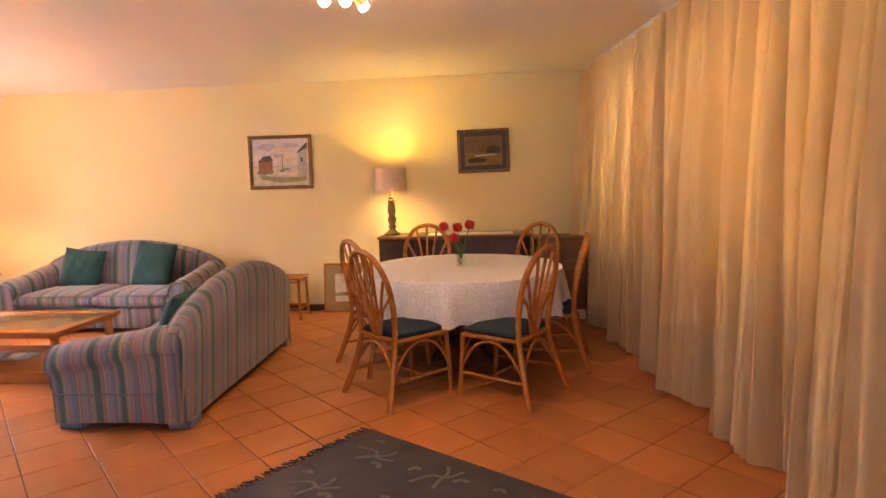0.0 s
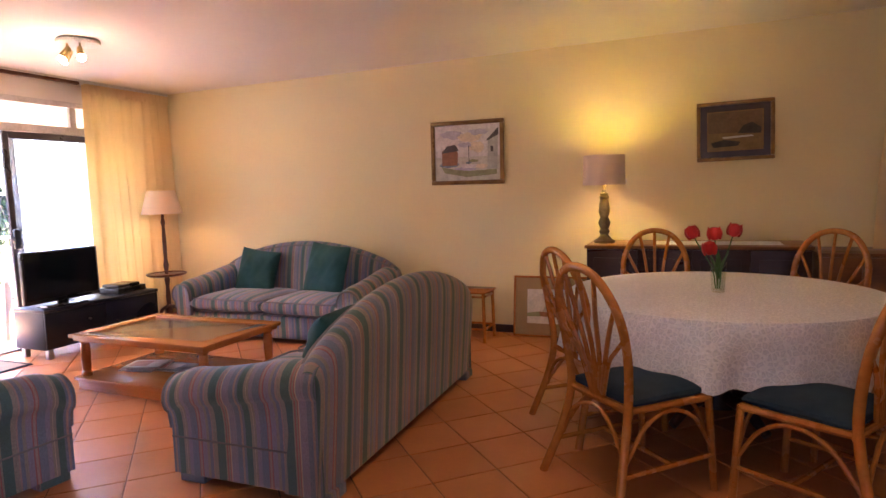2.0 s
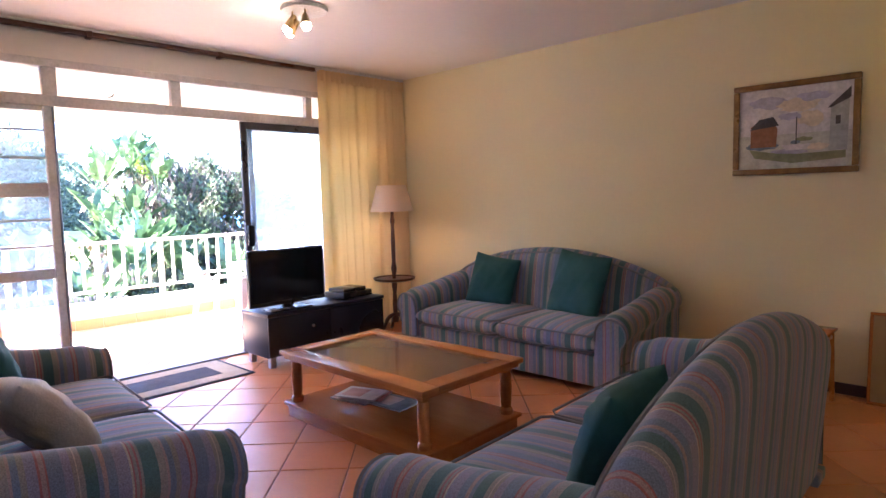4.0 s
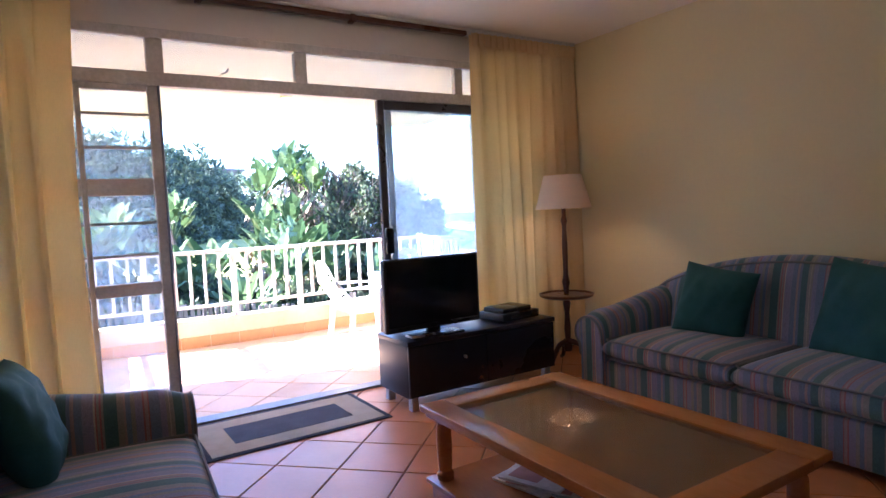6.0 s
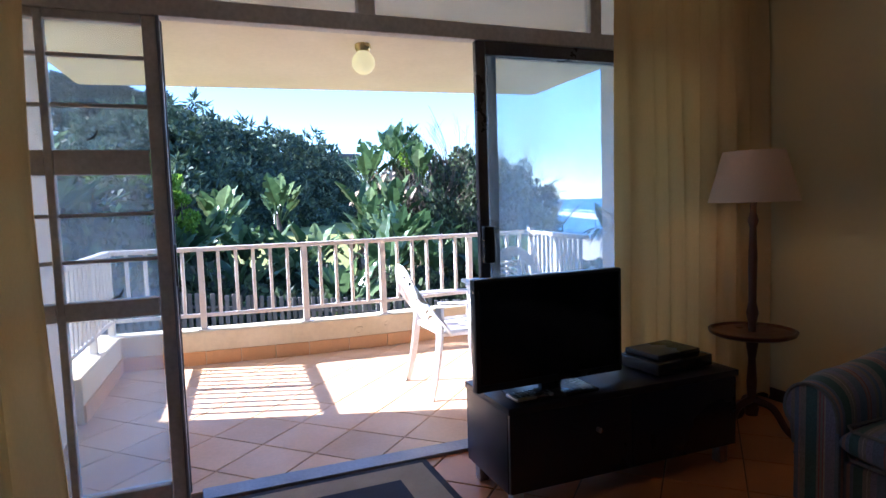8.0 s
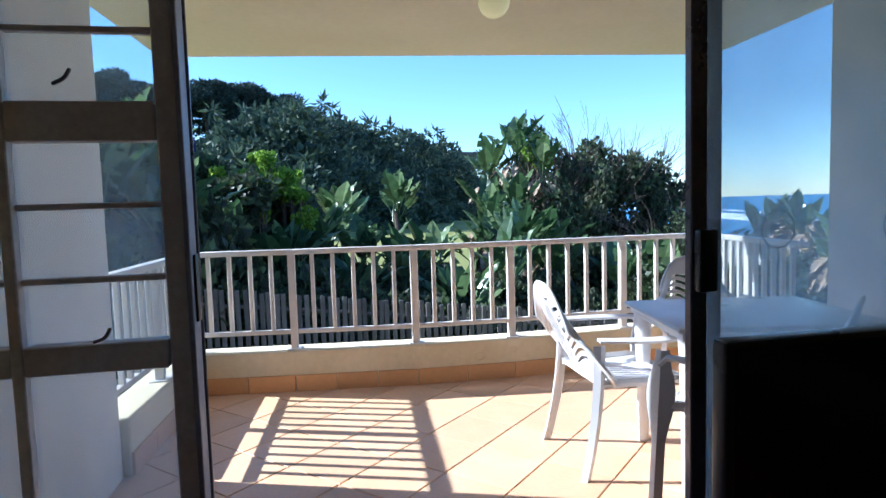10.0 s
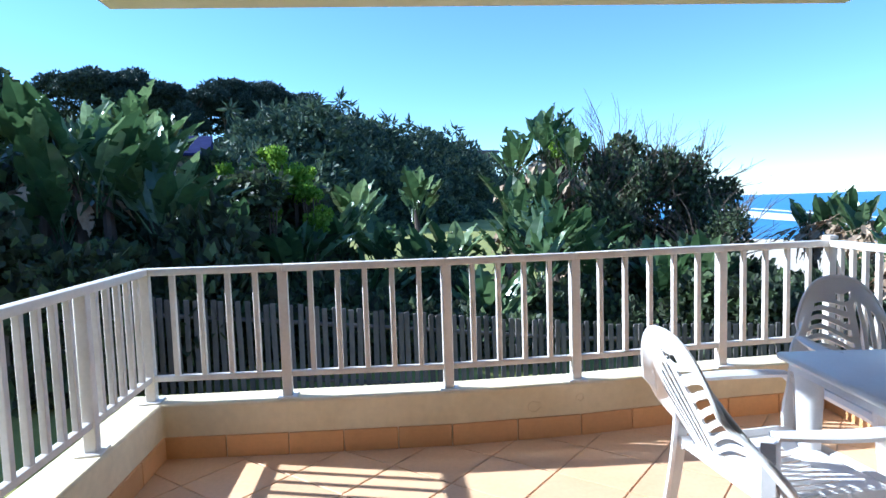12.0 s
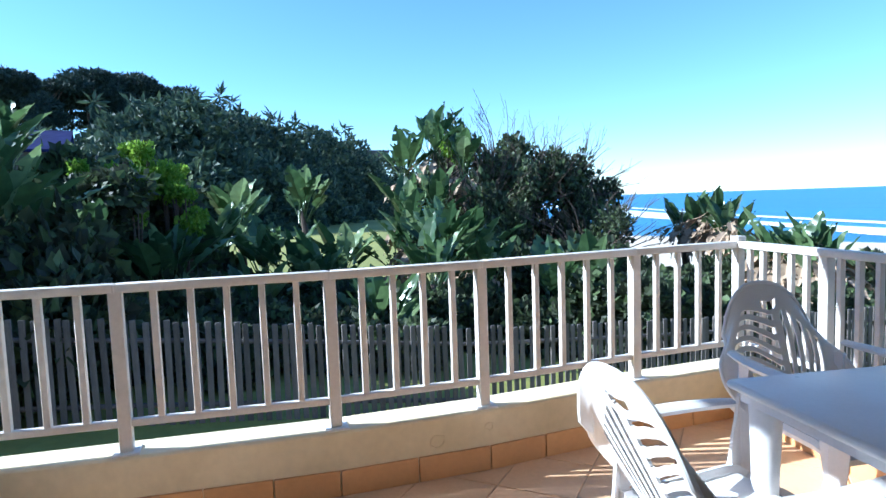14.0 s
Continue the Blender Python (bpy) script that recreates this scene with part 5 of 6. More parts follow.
# crumbled paint patches
for x, y, z, r in ((-8.445, -1.98, 0.17, 0.035), (-8.44, -1.73, 0.2, 0.022), (-8.445, -1.72, 0.12, 0.015)):
    p = bmesh.new()
    rr = random.Random(int(-y * 100))
    tube([Vector((x + 0.002, y + r * math.cos(a * 0.7), z + r * 0.8 * math.sin(a * 0.7) + rr.uniform(-0.006, 0.006))) for a in range(10)], 0.004, 5, p)
    part("crack", p, M_PARAPET, parapet)

# railing
railing = thing("balcony_railing", "white painted steel balcony railing with upright bars", "railing")


def along(a, b, n):
    return [(a[0] + (b[0] - a[0]) * k / (n + 1), a[1] + (b[1] - a[1]) * k / (n + 1)) for k in range(1, n + 1)]


def heading(a, b):
    return math.atan2(b[1] - a[1], b[0] - a[0])


ME_POST = mesh_of("post", box(-0.025, 0.025, -0.025, 0.025, LEDGE, 0.945, 0.004, 1), M_RAIL)
ME_BAR = mesh_of("baluster", box(-0.0135, 0.0135, -0.0135, 0.0135, 0.40, 0.94, 0.003, 1), M_RAIL)
ME_PLATE = mesh_of("base_plate", box(-0.055, 0.055, -0.05, 0.05, LEDGE - 0.001, LEDGE + 0.008, 0.002, 1), M_RAIL)
runs = [(LEFT_END, POSTS[0], 11)] + [(a, b, n) for a, b, n in zip(POSTS, POSTS[1:], (4, 5, 4, 5, 4))] + [(POSTS[-1], RIGHT_END, 11)]
for x, y in POSTS + [(-8.04, -3.983), (-7.96, -0.225)]:
    piece("post", ME_POST, railing, (x, y, 0)), piece("base_plate", ME_PLATE, railing, (x, y, 0))
for a, b, n in runs:
    h = heading(a, b)
    L = math.hypot(b[0] - a[0], b[1] - a[1])
    mid = ((a[0] + b[0]) / 2, (a[1] + b[1]) / 2)
    t = part("handrail", box(-L / 2 - 0.012, L / 2 + 0.012, -0.028, 0.028, 0.935, 0.972, 0.006), M_RAIL, railing)
    t.matrix_local = pose(*mid, 0, 0, 0, math.degrees(h))
    t = part("lower_rail", box(-L / 2, L / 2, -0.016, 0.016, 0.388, 0.418, 0.004), M_RAIL, railing)
    t.matrix_local = pose(*mid, 0, 0, 0, math.degrees(h))
    for i, (x, y) in enumerate(along(a, b, n)):
        if n == 11 and i == 5:
            continue
        piece("baluster", ME_BAR, railing, (x, y, 0), h)

part("post_cap", box(-0.03, 0.03, -0.03, 0.03, 0.972, 1.0, 0.006), M_RAIL, railing).matrix_local = pose(*POSTS[-1], 0)

globe = thing("balcony_lamp", "round glass globe lamp under the balcony ceiling", "ceiling light", pose(-7.39, -2.12, 2.37))
part("rose", lathe([(0, 0.02), (0.055, 0.02), (0.055, -0.015), (0.045, -0.035), (0, -0.035)], 24), M_BRASS, globe, "brass rose")
M_GLOBE = glow_mat("lit_opal_glass", (1.0, 0.85, 0.4), 0.12, (0.72, 0.66, 0.40))
part("globe", lathe([(0.0, -0.19)] + [(0.08 * math.sin(math.radians(a)), -0.11 - 0.08 * math.cos(math.radians(a))) for a in range(15, 150, 15)] + [(0.035, -0.03), (0, -0.03)], 24), M_GLOBE, globe, "opal globe")


def plastic_chair(m):
    """Moulded garden armchair with a slotted fan back; its front looks to -y."""
    root = thing("garden_chair", "white moulded plastic garden armchair", "chair", m, "white garden chairs")

    def back(u, v):
        a = 2 * u - 1
        fan = a + 0.30 * (v - 0.15) * max(0.0, 1 - ((a - 0.35) / 0.6) ** 2)
        v = v - 0.5 * ((a + 0.75) ** 2 - 0.15) * math.sin(math.pi * v) * smooth((0.12 - a) / 0.24)
        a = fan
        w = 0.235 + 0.055 * math.sin(math.pi * min(1, v * 1.15))
        top = 0.87 - 0.20 * abs(a) ** 2.4
        z = 0.41 + (top - 0.41) * v
        return Vector((a * w * math.sqrt(max(0.0, 1 - 0.25 * smooth((v - 0.6) / 0.4) * a * a)), 0.205 + 0.215 * max(0.0, v) ** 1.1 - 0.055 * a * a, z))

    def slot(u, v):
        """A leaf: an eyelet at the top, arched slots on one half and a tall fan on the other."""
        a = 2 * u - 1
        if 0.83 < v < 0.89 and -0.16 < a < 0.06 * (v - 0.8) / 0.08:
            return True
        if a < 0.0:
            q = (v - 0.24) / 0.088
            return 0 < q < 6.4 and q % 1 < 0.5 and -0.72 + 0.06 * abs(q - 3) < a < -0.06
        k = (a - 0.03) / 0.115
        return 0 < k < 4.6 and k % 1 < 0.5 and 0.15 < v < 0.78 - 0.055 * max(0.0, k - 1)

    part("back", thicken(grid(back, 104, 114, skip=slot), 0.008), M_PLASTIC_WH, root)
    rim = [back(0.0, k / 20) for k in range(0, 20)] + [back(k / 24, 1.0) for k in range(25)] + [back(1.0, 1 - k / 20) for k in range(1, 21)]
    part("back_rim", tube(rim, 0.008, 8), M_PLASTIC_WH, root)

    def seat(u, v):
        a = 2 * u - 1
        return Vector((a * (0.235 - 0.02 * v), -0.22 + 0.45 * v, 0.425 - 0.022 * math.sin(math.pi * v) * (1 - a * a) - 0.03 * smooth((0.12 - v) / 0.12)))

    def seat_slot(u, v):
        return 0.3 < v < 0.86 and int(u * 48) % 4 == 0 and 0.16 < u < 0.84

    part("seat", thicken(grid(seat, 48, 26, skip=seat_slot), 0.008), M_PLASTIC_WH, root)
    part("seat_skirt", tube([seat(0, 1 - k / 12) for k in range(13)] + [seat(k / 12, 0) for k in range(1, 13)] + [seat(1, k / 12) for k in range(1, 13)], 0.016, 6, flat=1.4), M_PLASTIC_WH, root)
    for s in (-1, 1):
        def arm(u, v):
            y = 0.245 - 0.47 * u
            w = 0.022 + 0.012 * math.sin(math.pi * u)
            x = s * (0.255 + 0.028 * math.sin(math.pi * u)) + (v - 0.5) * 2 * w
            return Vector((x, y, 0.645 - 0.012 * u - 0.035 * smooth((u - 0.92) / 0.08) - 0.01 * (2 * v - 1) ** 2))
        part("armrest", thicken(grid(arm, 14, 4), 0.014), M_PLASTIC_WH, root)

        def front_leg(u, v):
            z = 0.645 * (1 - u)
            w = 0.028 + 0.03 * smooth((z - 0.25) / 0.2) * (1 - smooth((z - 0.48) / 0.16))
            a = 2 * v - 1
            return Vector((s * (0.262 + 0.012 * u - 0.022 * abs(a)), -0.215 - 0.03 * u + a * w, z))
        part("front_leg", thicken(grid(front_leg, 16, 6), 0.008), M_PLASTIC_WH, root)

        def rear_leg(u, v):
            z = 0.60 * (1 - u)
            w = 0.03 - 0.006 * u
            a = 2 * v - 1
            return Vector((s * (0.235 + 0.03 * u) - s * 0.018 * abs(a), 0.225 + 0.085 * u * u + a * w, z))
        part("rear_leg", thicken(grid(rear_leg, 14, 6), 0.008), M_PLASTIC_WH, root)
    return root


gc = plastic_chair(pose(-7.06, -1.60, 0, 0, 0, 180))
copy_thing(gc, pose(-7.44, -0.80, 0, 0, 0, 82))
copy_thing(gc, pose(-6.53, -1.37, 0, 0, 0, -50))

gt = thing("garden_table", "white moulded plastic garden table", "table", pose(-7.265, -1.49, 0, 0, 0, -10))
gx0, gx1, gy0, gy1 = 0.0, 0.72, 0.0, 0.9
part("tabletop", box(gx0, gx1, gy0, gy1, 0.695, 0.72, 0.012, 3), M_PLASTIC_WH, gt)
ap = box(gx0 + 0.03, gx1 - 0.03, gy0 + 0.03, gy0 + 0.045, 0.662, 0.70)
part("apron", ap, M_PLASTIC_WH, gt)
part("apron", box(gx0 + 0.03, gx1 - 0.03, gy1 - 0.045, gy1 - 0.03, 0.662, 0.70), M_PLASTIC_WH, gt)
part("apron", box(gx0 + 0.03, gx0 + 0.045, gy0 + 0.045, gy1 - 0.045, 0.662, 0.70), M_PLASTIC_WH, gt)
part("apron", box(gx1 - 0.045, gx1 - 0.03, gy0 + 0.045, gy1 - 0.045, 0.662, 0.70), M_PLASTIC_WH, gt)
for x in (gx0 + 0.075, gx1 - 0.075):
    for y in (gy0 + 0.075, gy1 - 0.075):
        part("leg", lathe([(0, 0), (0.026, 0), (0.028, 0.02), (0.036, 0.45), (0.042, 0.62), (0.05, 0.7), (0, 0.7)], 16, (x, y)), M_PLASTIC_WH, gt)

# ---- garden, coast and sea ----
SEA = -11.0


def bearing(x, y):
    """Degrees to the sea side of straight out, and the distance, from the balcony door."""
    return math.degrees(math.atan2(y + 3.0, -(x + 5.0))), math.hypot(x + 5.0, y + 3.0)


def ground_z(x, y):
    th, d = bearing(x, y)
    near = -1.0 - 0.10 * max(-1.0, min(14.0, y + 5.0))
    z = near + (-1.6 - near) * smooth((d - 22) / 14)
    s = -0.342 * (x + 5) + 0.94 * (y + 3)
    s0 = 20 + 66 * smooth((19 - th) / 8) if abs(th) < 120 else 200
    z += (-8.0 + 1.6) * smooth((s - s0) / 26)
    z += -3.4 * smooth((s - s0 - 20) / 140)
    z += -3.0 * smooth((s - s0 - 150) / 60)
    if th < 14 and abs(th) < 130:
        z += 9.0 * smooth((d - 52) / 45) * smooth((5 - th) / 7)
        z += 8.0 * smooth((d - 128) / 30)
    if d > 40 and abs(th) >= 120:
        z = -1.6
    return z


def ground_mesh():
    rings = [0.0, 2, 4, 6, 8, 10, 12, 14, 17, 20, 24, 28, 33, 38, 44, 50, 57, 64, 72, 80, 90, 100, 112, 125, 140, 160, 185, 215, 260, 330, 450, 700, 1200, 2200, 3900]
    n = 144
    verts, faces, mats = [], [], []
    for r in rings:
        for k in range(n):
            a = 2 * math.pi * k / n
            x, y = -5.0 - r * math.cos(a), -3.0 + r * math.sin(a)
            verts.append((x, y, ground_z(x, y) + (0.15 * noise.noise((x * 0.1, y * 0.1, 0)) if r > 12 else 0)))
    for i in range(len(rings) - 1):
        for k in range(n):
            j = (k + 1) % n
            faces.append((i * n + k, i * n + j, (i + 1) * n + j, (i + 1) * n + k))
            mats.append(1 if sum(verts[v][2] for v in faces[-1]) / 4 < -6.6 else 0)
    me = bpy.data.meshes.new("ground")
    me.from_pydata(verts, [], faces)
    me.materials.append(M_LAWN), me.materials.append(M_SAND)
    me.polygons.foreach_set("material_index", mats)
    me.shade_smooth()
    return tagged(new("ground", me), "garden lawn falling to a sandy beach", "ground", kind="structure")


# the ground is cut away under the flat by lying below its floor
ground_mesh()


def disc(name, z, r, material, label):
    bm = bmesh.new()
    bmesh.ops.create_circle(bm, cap_ends=True, segments=128, radius=r)
    bmesh.ops.translate(bm, verts=bm.verts[:], vec=(-5, -3, z))
    return structure(name, bm, material, label, "sea")


disc("water", SEA, 3900, M_SEA, "deep blue sea reaching the horizon")


def foam_line(s, width, seed):
    rnd = random.Random(seed)
    bm = bmesh.new()
    e, t = Vector((-0.342, 0.94, 0)), Vector((-0.94, -0.342, 0))
    prev = None
    for k in range(90):
        q = -260 + k * 14
        c = Vector((-5, -3, SEA + 0.12)) + e * (s + 0.85 * max(0.0, q - 45) + 5 * math.sin(q * 0.02 + seed) + rnd.uniform(-0.3, 0.3)) + t * q
        w = width * (0.35 + 0.65 * abs(math.sin(q * 0.013 + seed * 2)))
        cur = (bm.verts.new(c - e * w), bm.verts.new(c + e * w + Vector((0, 0, 0.25))), bm.verts.new(c + e * w * 1.4))
        if prev:
            bm.faces.new((prev[0], cur[0], cur[1], prev[1])), bm.faces.new((prev[1], cur[1], cur[2], prev[2]))
        prev = cur
    structure("water_surf", bm, M_FOAM, "white breaking surf along the beach")


for s, w, k in ((174, 16, 1), (212, 4, 2)):
    foam_line(s, w, k)

# picket fence at the garden's edge
fence = thing("picket_fence", "weathered grey wooden picket fence behind the lawn", "fence")
ME_SLAT = mesh_of("slat", box(-0.011, 0.011, -0.033, 0.033, 0.0, 1.28, 0.006, 1), M_FENCE)
rnd = random.Random(11)


def fence_top(y):
    return 0.30 - 0.115 * (y + 6.0) if y < 0 else -0.39 - 0.055 * y


y = -9.5
while y < 15:
    o = piece("slat", ME_SLAT, fence, (-13.0 + 0.15 * math.sin(y * 0.4) + rnd.uniform(-0.012, 0.012), y, fence_top(y) - 1.28 + rnd.uniform(-0.015, 0.025)))
    o.rotation_euler = (rnd.uniform(-0.018, 0.018), rnd.uniform(-0.015, 0.015), rnd.uniform(-0.1, 0.1))
    y += 0.104 + rnd.uniform(-0.006, 0.006)
for off in (0.22, 0.95):
    part("fence_rail", tube([(-13.03 + 0.15 * math.sin(q * 0.4), q, fence_top(q) - off) for q in range(-9, 16)], 0.028, 6), M_FENCE, fence)


# broad-leaved strelitzia clumps
def strel_leaf(seed):
    rnd = random.Random(seed)
    bm = bmesh.new()
    bend = rnd.uniform(0.04, 0.17)
    Lp, Lb, W = 0.95, rnd.uniform(1.0, 1.25), rnd.uniform(0.22, 0.29)
    spine = lambda s: Vector((bend * s * s * 0.8, 0, s - 0.10 * s ** 3))
    tube([spine(Lp * k / 8) for k in range(9)], 0.022, 5, bm, r1=0.013)
    tear = [rnd.random() < 0.16 for _ in range(40)]

    def blade(side):
        def fn(u, v):
            s = Lp + Lb * u
            p = spine(Lp) + (spine(Lp) - spine(Lp - 0.05)).normalized() * (Lb * u) + Vector((0.32 * bend * u * u * 2.2, 0, -0.25 * bend * u * u * 2))
            w = W * math.sin(math.pi * min(1, 0.04 + 0.96 * u) ** 0.75) ** 0.8
            return p + Vector((-0.35 * v * w + 0.02 * math.sin(u * 22 + seed) * v, side * w * v, 0.10 * v * w))
        return fn

    for side in (-1, 1):
        grid(blade(side), 14, 3, bm, skip=lambda u, v: tear[int(u * 14) + (20 if side > 0 else 0)] and v > 0.3)
    return bm


LEAVES = [mesh_of("leaf", strel_leaf(s), M_STREL) for s in range(6)]
DEAD = [mesh_of("dead_leaf", strel_leaf(s + 40), M_DEAD) for s in range(2)]
STREL = [(-15.4, -6.5, 2.5), (-16.9, -6.7, 3.3), (-16.0, -6.1, 2.8), (-16.6, -6.0, 2.8), (-16.9, -6.3, 2.0), (-17.2, -5.6, 1.8), (-17.8, -5.0, 1.2), (-17.9, -4.6, 1.0), (-19.4, -4.0, 1.2), (-19.9, -3.5, 1.5),
         (-21.5, -2.7, 2.2), (-20.0, -3.1, 1.5), (-20.4, -2.2, 1.2), (-22.9, -1.0, 2.5), (-19.9, -1.7, 1.0), (-19.3, -1.15, 0.8), (-20.4, -0.4, 1.0), (-20.8, 1.05, 1.1), (-18.0, -2.6, 0.6), (-21.4, 1.5, 2.2), (-23.0, 2.9, 4.1), (-20.4, 1.4, 1.7)]
STREL += [(-22.5, 3.6, 3.6), (-23.4, 2.1, 3.5), (-17.0, -5.2, 1.9), (-17.6, -4.0, 1.3), (-17.4, -7.4, 3.0), (-21.0, 2.3, 2.4), (-16.0, -8.8, 2.8)]
STREL += [(-18.2, 1.5, 1.4), (-18.5, 2.2, 1.3), (-17.4, 0.9, 1.0), (-17.9, 2.3, 0.9), (-16.9, 3.4, 0.6), (-16.9, 4.3, 0.6), (-16.3, 2.4, 0.5), (-15.6, 4.5, 0.3),
          (-16.2, -0.4, 0.3), (-14.7, 3.2, 0.1), (-15.1, 1.4, 0.4), (-16.1, 0.0, 0.4)]
# dry-skirted clumps on the sea side
SEASIDE = [(-21.4, 10.5, 1.0), (-20.9, 10.7, 0.85), (-20.0, 10.5, 1.1), (-19.6, 10.6, 1.0), (-19.1, 10.3, 0.7), (-16.3, 8.5, 0.5), (-15.9, 8.6, 0.4), (-15.3, 8.5, 0.5), (-15.0, 8.4, 0.35), (-17.0, 9.2, 0.1)]
# tall clumps close behind the fence at the garden's upper end
UPPER = [(-15.5, -7.5, 3.4), (-15.7, -7.1, 3.3), (-15.5, -6.6, 2.95), (-16.0, -6.1, 2.9), (-15.4, -5.75, 2.35), (-15.0, -8.1, 3.5), (-15.2, -7.2, 2.5)]


def strelitzia(x, y, top, seed):
    rnd = random.Random(seed)
    g = ground_z(x, y)
    root = thing("strelitzia_clump", "tall wild banana clump with broad green leaves", "shrub", pose(x, y, g), "wild banana clumps")
    h = top - g
    stem = max(0.0, h - 1.7)
    fan = rnd.uniform(0, 6.3)
    dry = y > 8 or rnd.random() < (0.6 if y > 0.5 else 0.3)
    if stem > 0.1:
        for k in range(2 if stem > 0.8 else 1):
            part("trunk", tube(curve_points([(0.2 * k, 0.1 * k, -0.3), (0.05 + 0.15 * k, 0.08, stem * 0.5), (0.0, 0.0, stem + 0.15)], 10), 0.11, 8, r1=0.07), M_BARK, root)
    for k in range(9 if y > 8 else 17):
        o = piece("leaf", LEAVES[rnd.randrange(6)], root, (rnd.uniform(-0.12, 0.12), rnd.uniform(-0.12, 0.12), stem + rnd.uniform(-0.25, 0.05)))
        tilt = (0.02 + 0.055 * k) if k < 14 else rnd.uniform(0.45, 0.95)
        o.rotation_euler = (rnd.uniform(-0.12, 0.12), tilt * 0.85, fan + math.pi * (k % 2) + rnd.uniform(-0.75, 0.75))
        sc = rnd.uniform(0.6, 0.86)
        o.scale = (sc, sc * rnd.uniform(0.9, 1.15), sc)
    if dry:
        skirt = y > 8
        for k in range(30 if skirt else 12):
            o = piece("dead_leaf", DEAD[k % 2], root, (0, 0, stem + (rnd.uniform(0.45, 0.95) if skirt else 0.15)))
            o.rotation_euler = (rnd.uniform(-0.2, 0.2), rnd.uniform(1.7 if skirt else 2.0, 2.85), rnd.uniform(0, 6.3))
            o.scale = (0.62, 0.5, 0.62) if skirt else (0.55, 0.5, 0.55)
    return root


for i, (x, y, t) in enumerate(q for q in STREL if q[2] >= 0.6 or q[1] < -0.3):
    if y < -5.4:
        x, y, t = -5.3 + (x + 5.3) * 1.3, -3.0 + (y + 3.0) * 1.3, 1.25 + (t - 0.95) * 1.3
    strelitzia(x, y, t + 0.1, i + 100)
for i, (x, y, t) in enumerate(SEASIDE + UPPER):
    strelitzia(x, y, t + (0.45 if y > 8 else 0.1), i + 300)


# leafy shrubs
def leaf_cloud(n, radius, size, seed, squash=0.8, shell=0.55, aspect=0.42):
    """Small folded leaves strewn through an uneven crown; verts and faces."""
    rg = np.random.default_rng(seed)
    d = rg.normal(size=(n, 3))
    d /= np.linalg.norm(d, axis=1)[:, None]
    lob = rg.normal(size=(9, 3))
    lob /= np.linalg.norm(lob, axis=1)[:, None]
    out = 0.62 + 0.42 * np.max(np.clip(d @ lob.T, 0, 1) ** 5, axis=1)
    rad = radius * out * (shell + (1 - shell) * rg.random(n) ** 0.5)
    c = d * rad[:, None] * np.array([1, 1, squash])
    ax = rg.normal(size=(n, 3)) * 0.9 + d * 0.8 + np.array([0, 0, 0.15])
    ax /= np.linalg.norm(ax, axis=1)[:, None]
    sd = np.cross(ax, rg.normal(size=(n, 3)))
    sd /= np.linalg.norm(sd, axis=1)[:, None]
    up = np.cross(sd, ax)
    L = size * rg.uniform(0.6, 1.3, n)[:, None]
    v = np.stack([c, c + ax * L * 0.5 + sd * L * aspect + up * L * 0.1, c + ax * L, c + ax * L * 0.5 - sd * L * aspect + up * L * 0.1], 1).reshape(-1, 3)
    f = np.arange(n * 4).reshape(n, 4)
    return v, f


def cloud_mesh(name, v, f, material):
    me = bpy.data.meshes.new(name)
    me.from_pydata(v.tolist(), [], f.tolist())
    me.materials.append(material)
    return me


CROWN = [cloud_mesh("crown", *leaf_cloud(1500, 1.0, 0.21, s, 0.8, 0.3), M_SHRUB) for s in range(5)]
SPARSE = [cloud_mesh("crown", *leaf_cloud(520, 1.0, 0.19, s + 50, 0.9, 0.1), M_SHRUB) for s in range(3)]
LIMEC = [cloud_mesh("crown", *leaf_cloud(260, 1.0, 0.34, s + 20, 0.7, 0.15), M_LIME) for s in range(2)]


def shrub_stems(seed, h, n=9, spread=1.2):
    rnd = random.Random(seed)
    bm = bmesh.new()
    for k in range(n):
        a = rnd.uniform(0, 6.3)
        r = rnd.uniform(0.2, spread)
        tube(curve_points([(0, 0, -0.3), (r * 0.3 * math.cos(a), r * 0.3 * math.sin(a), h * 0.4), (r * math.cos(a), r * math.sin(a), h)], 8), 0.05, 5, bm, r1=0.012)
    return bm


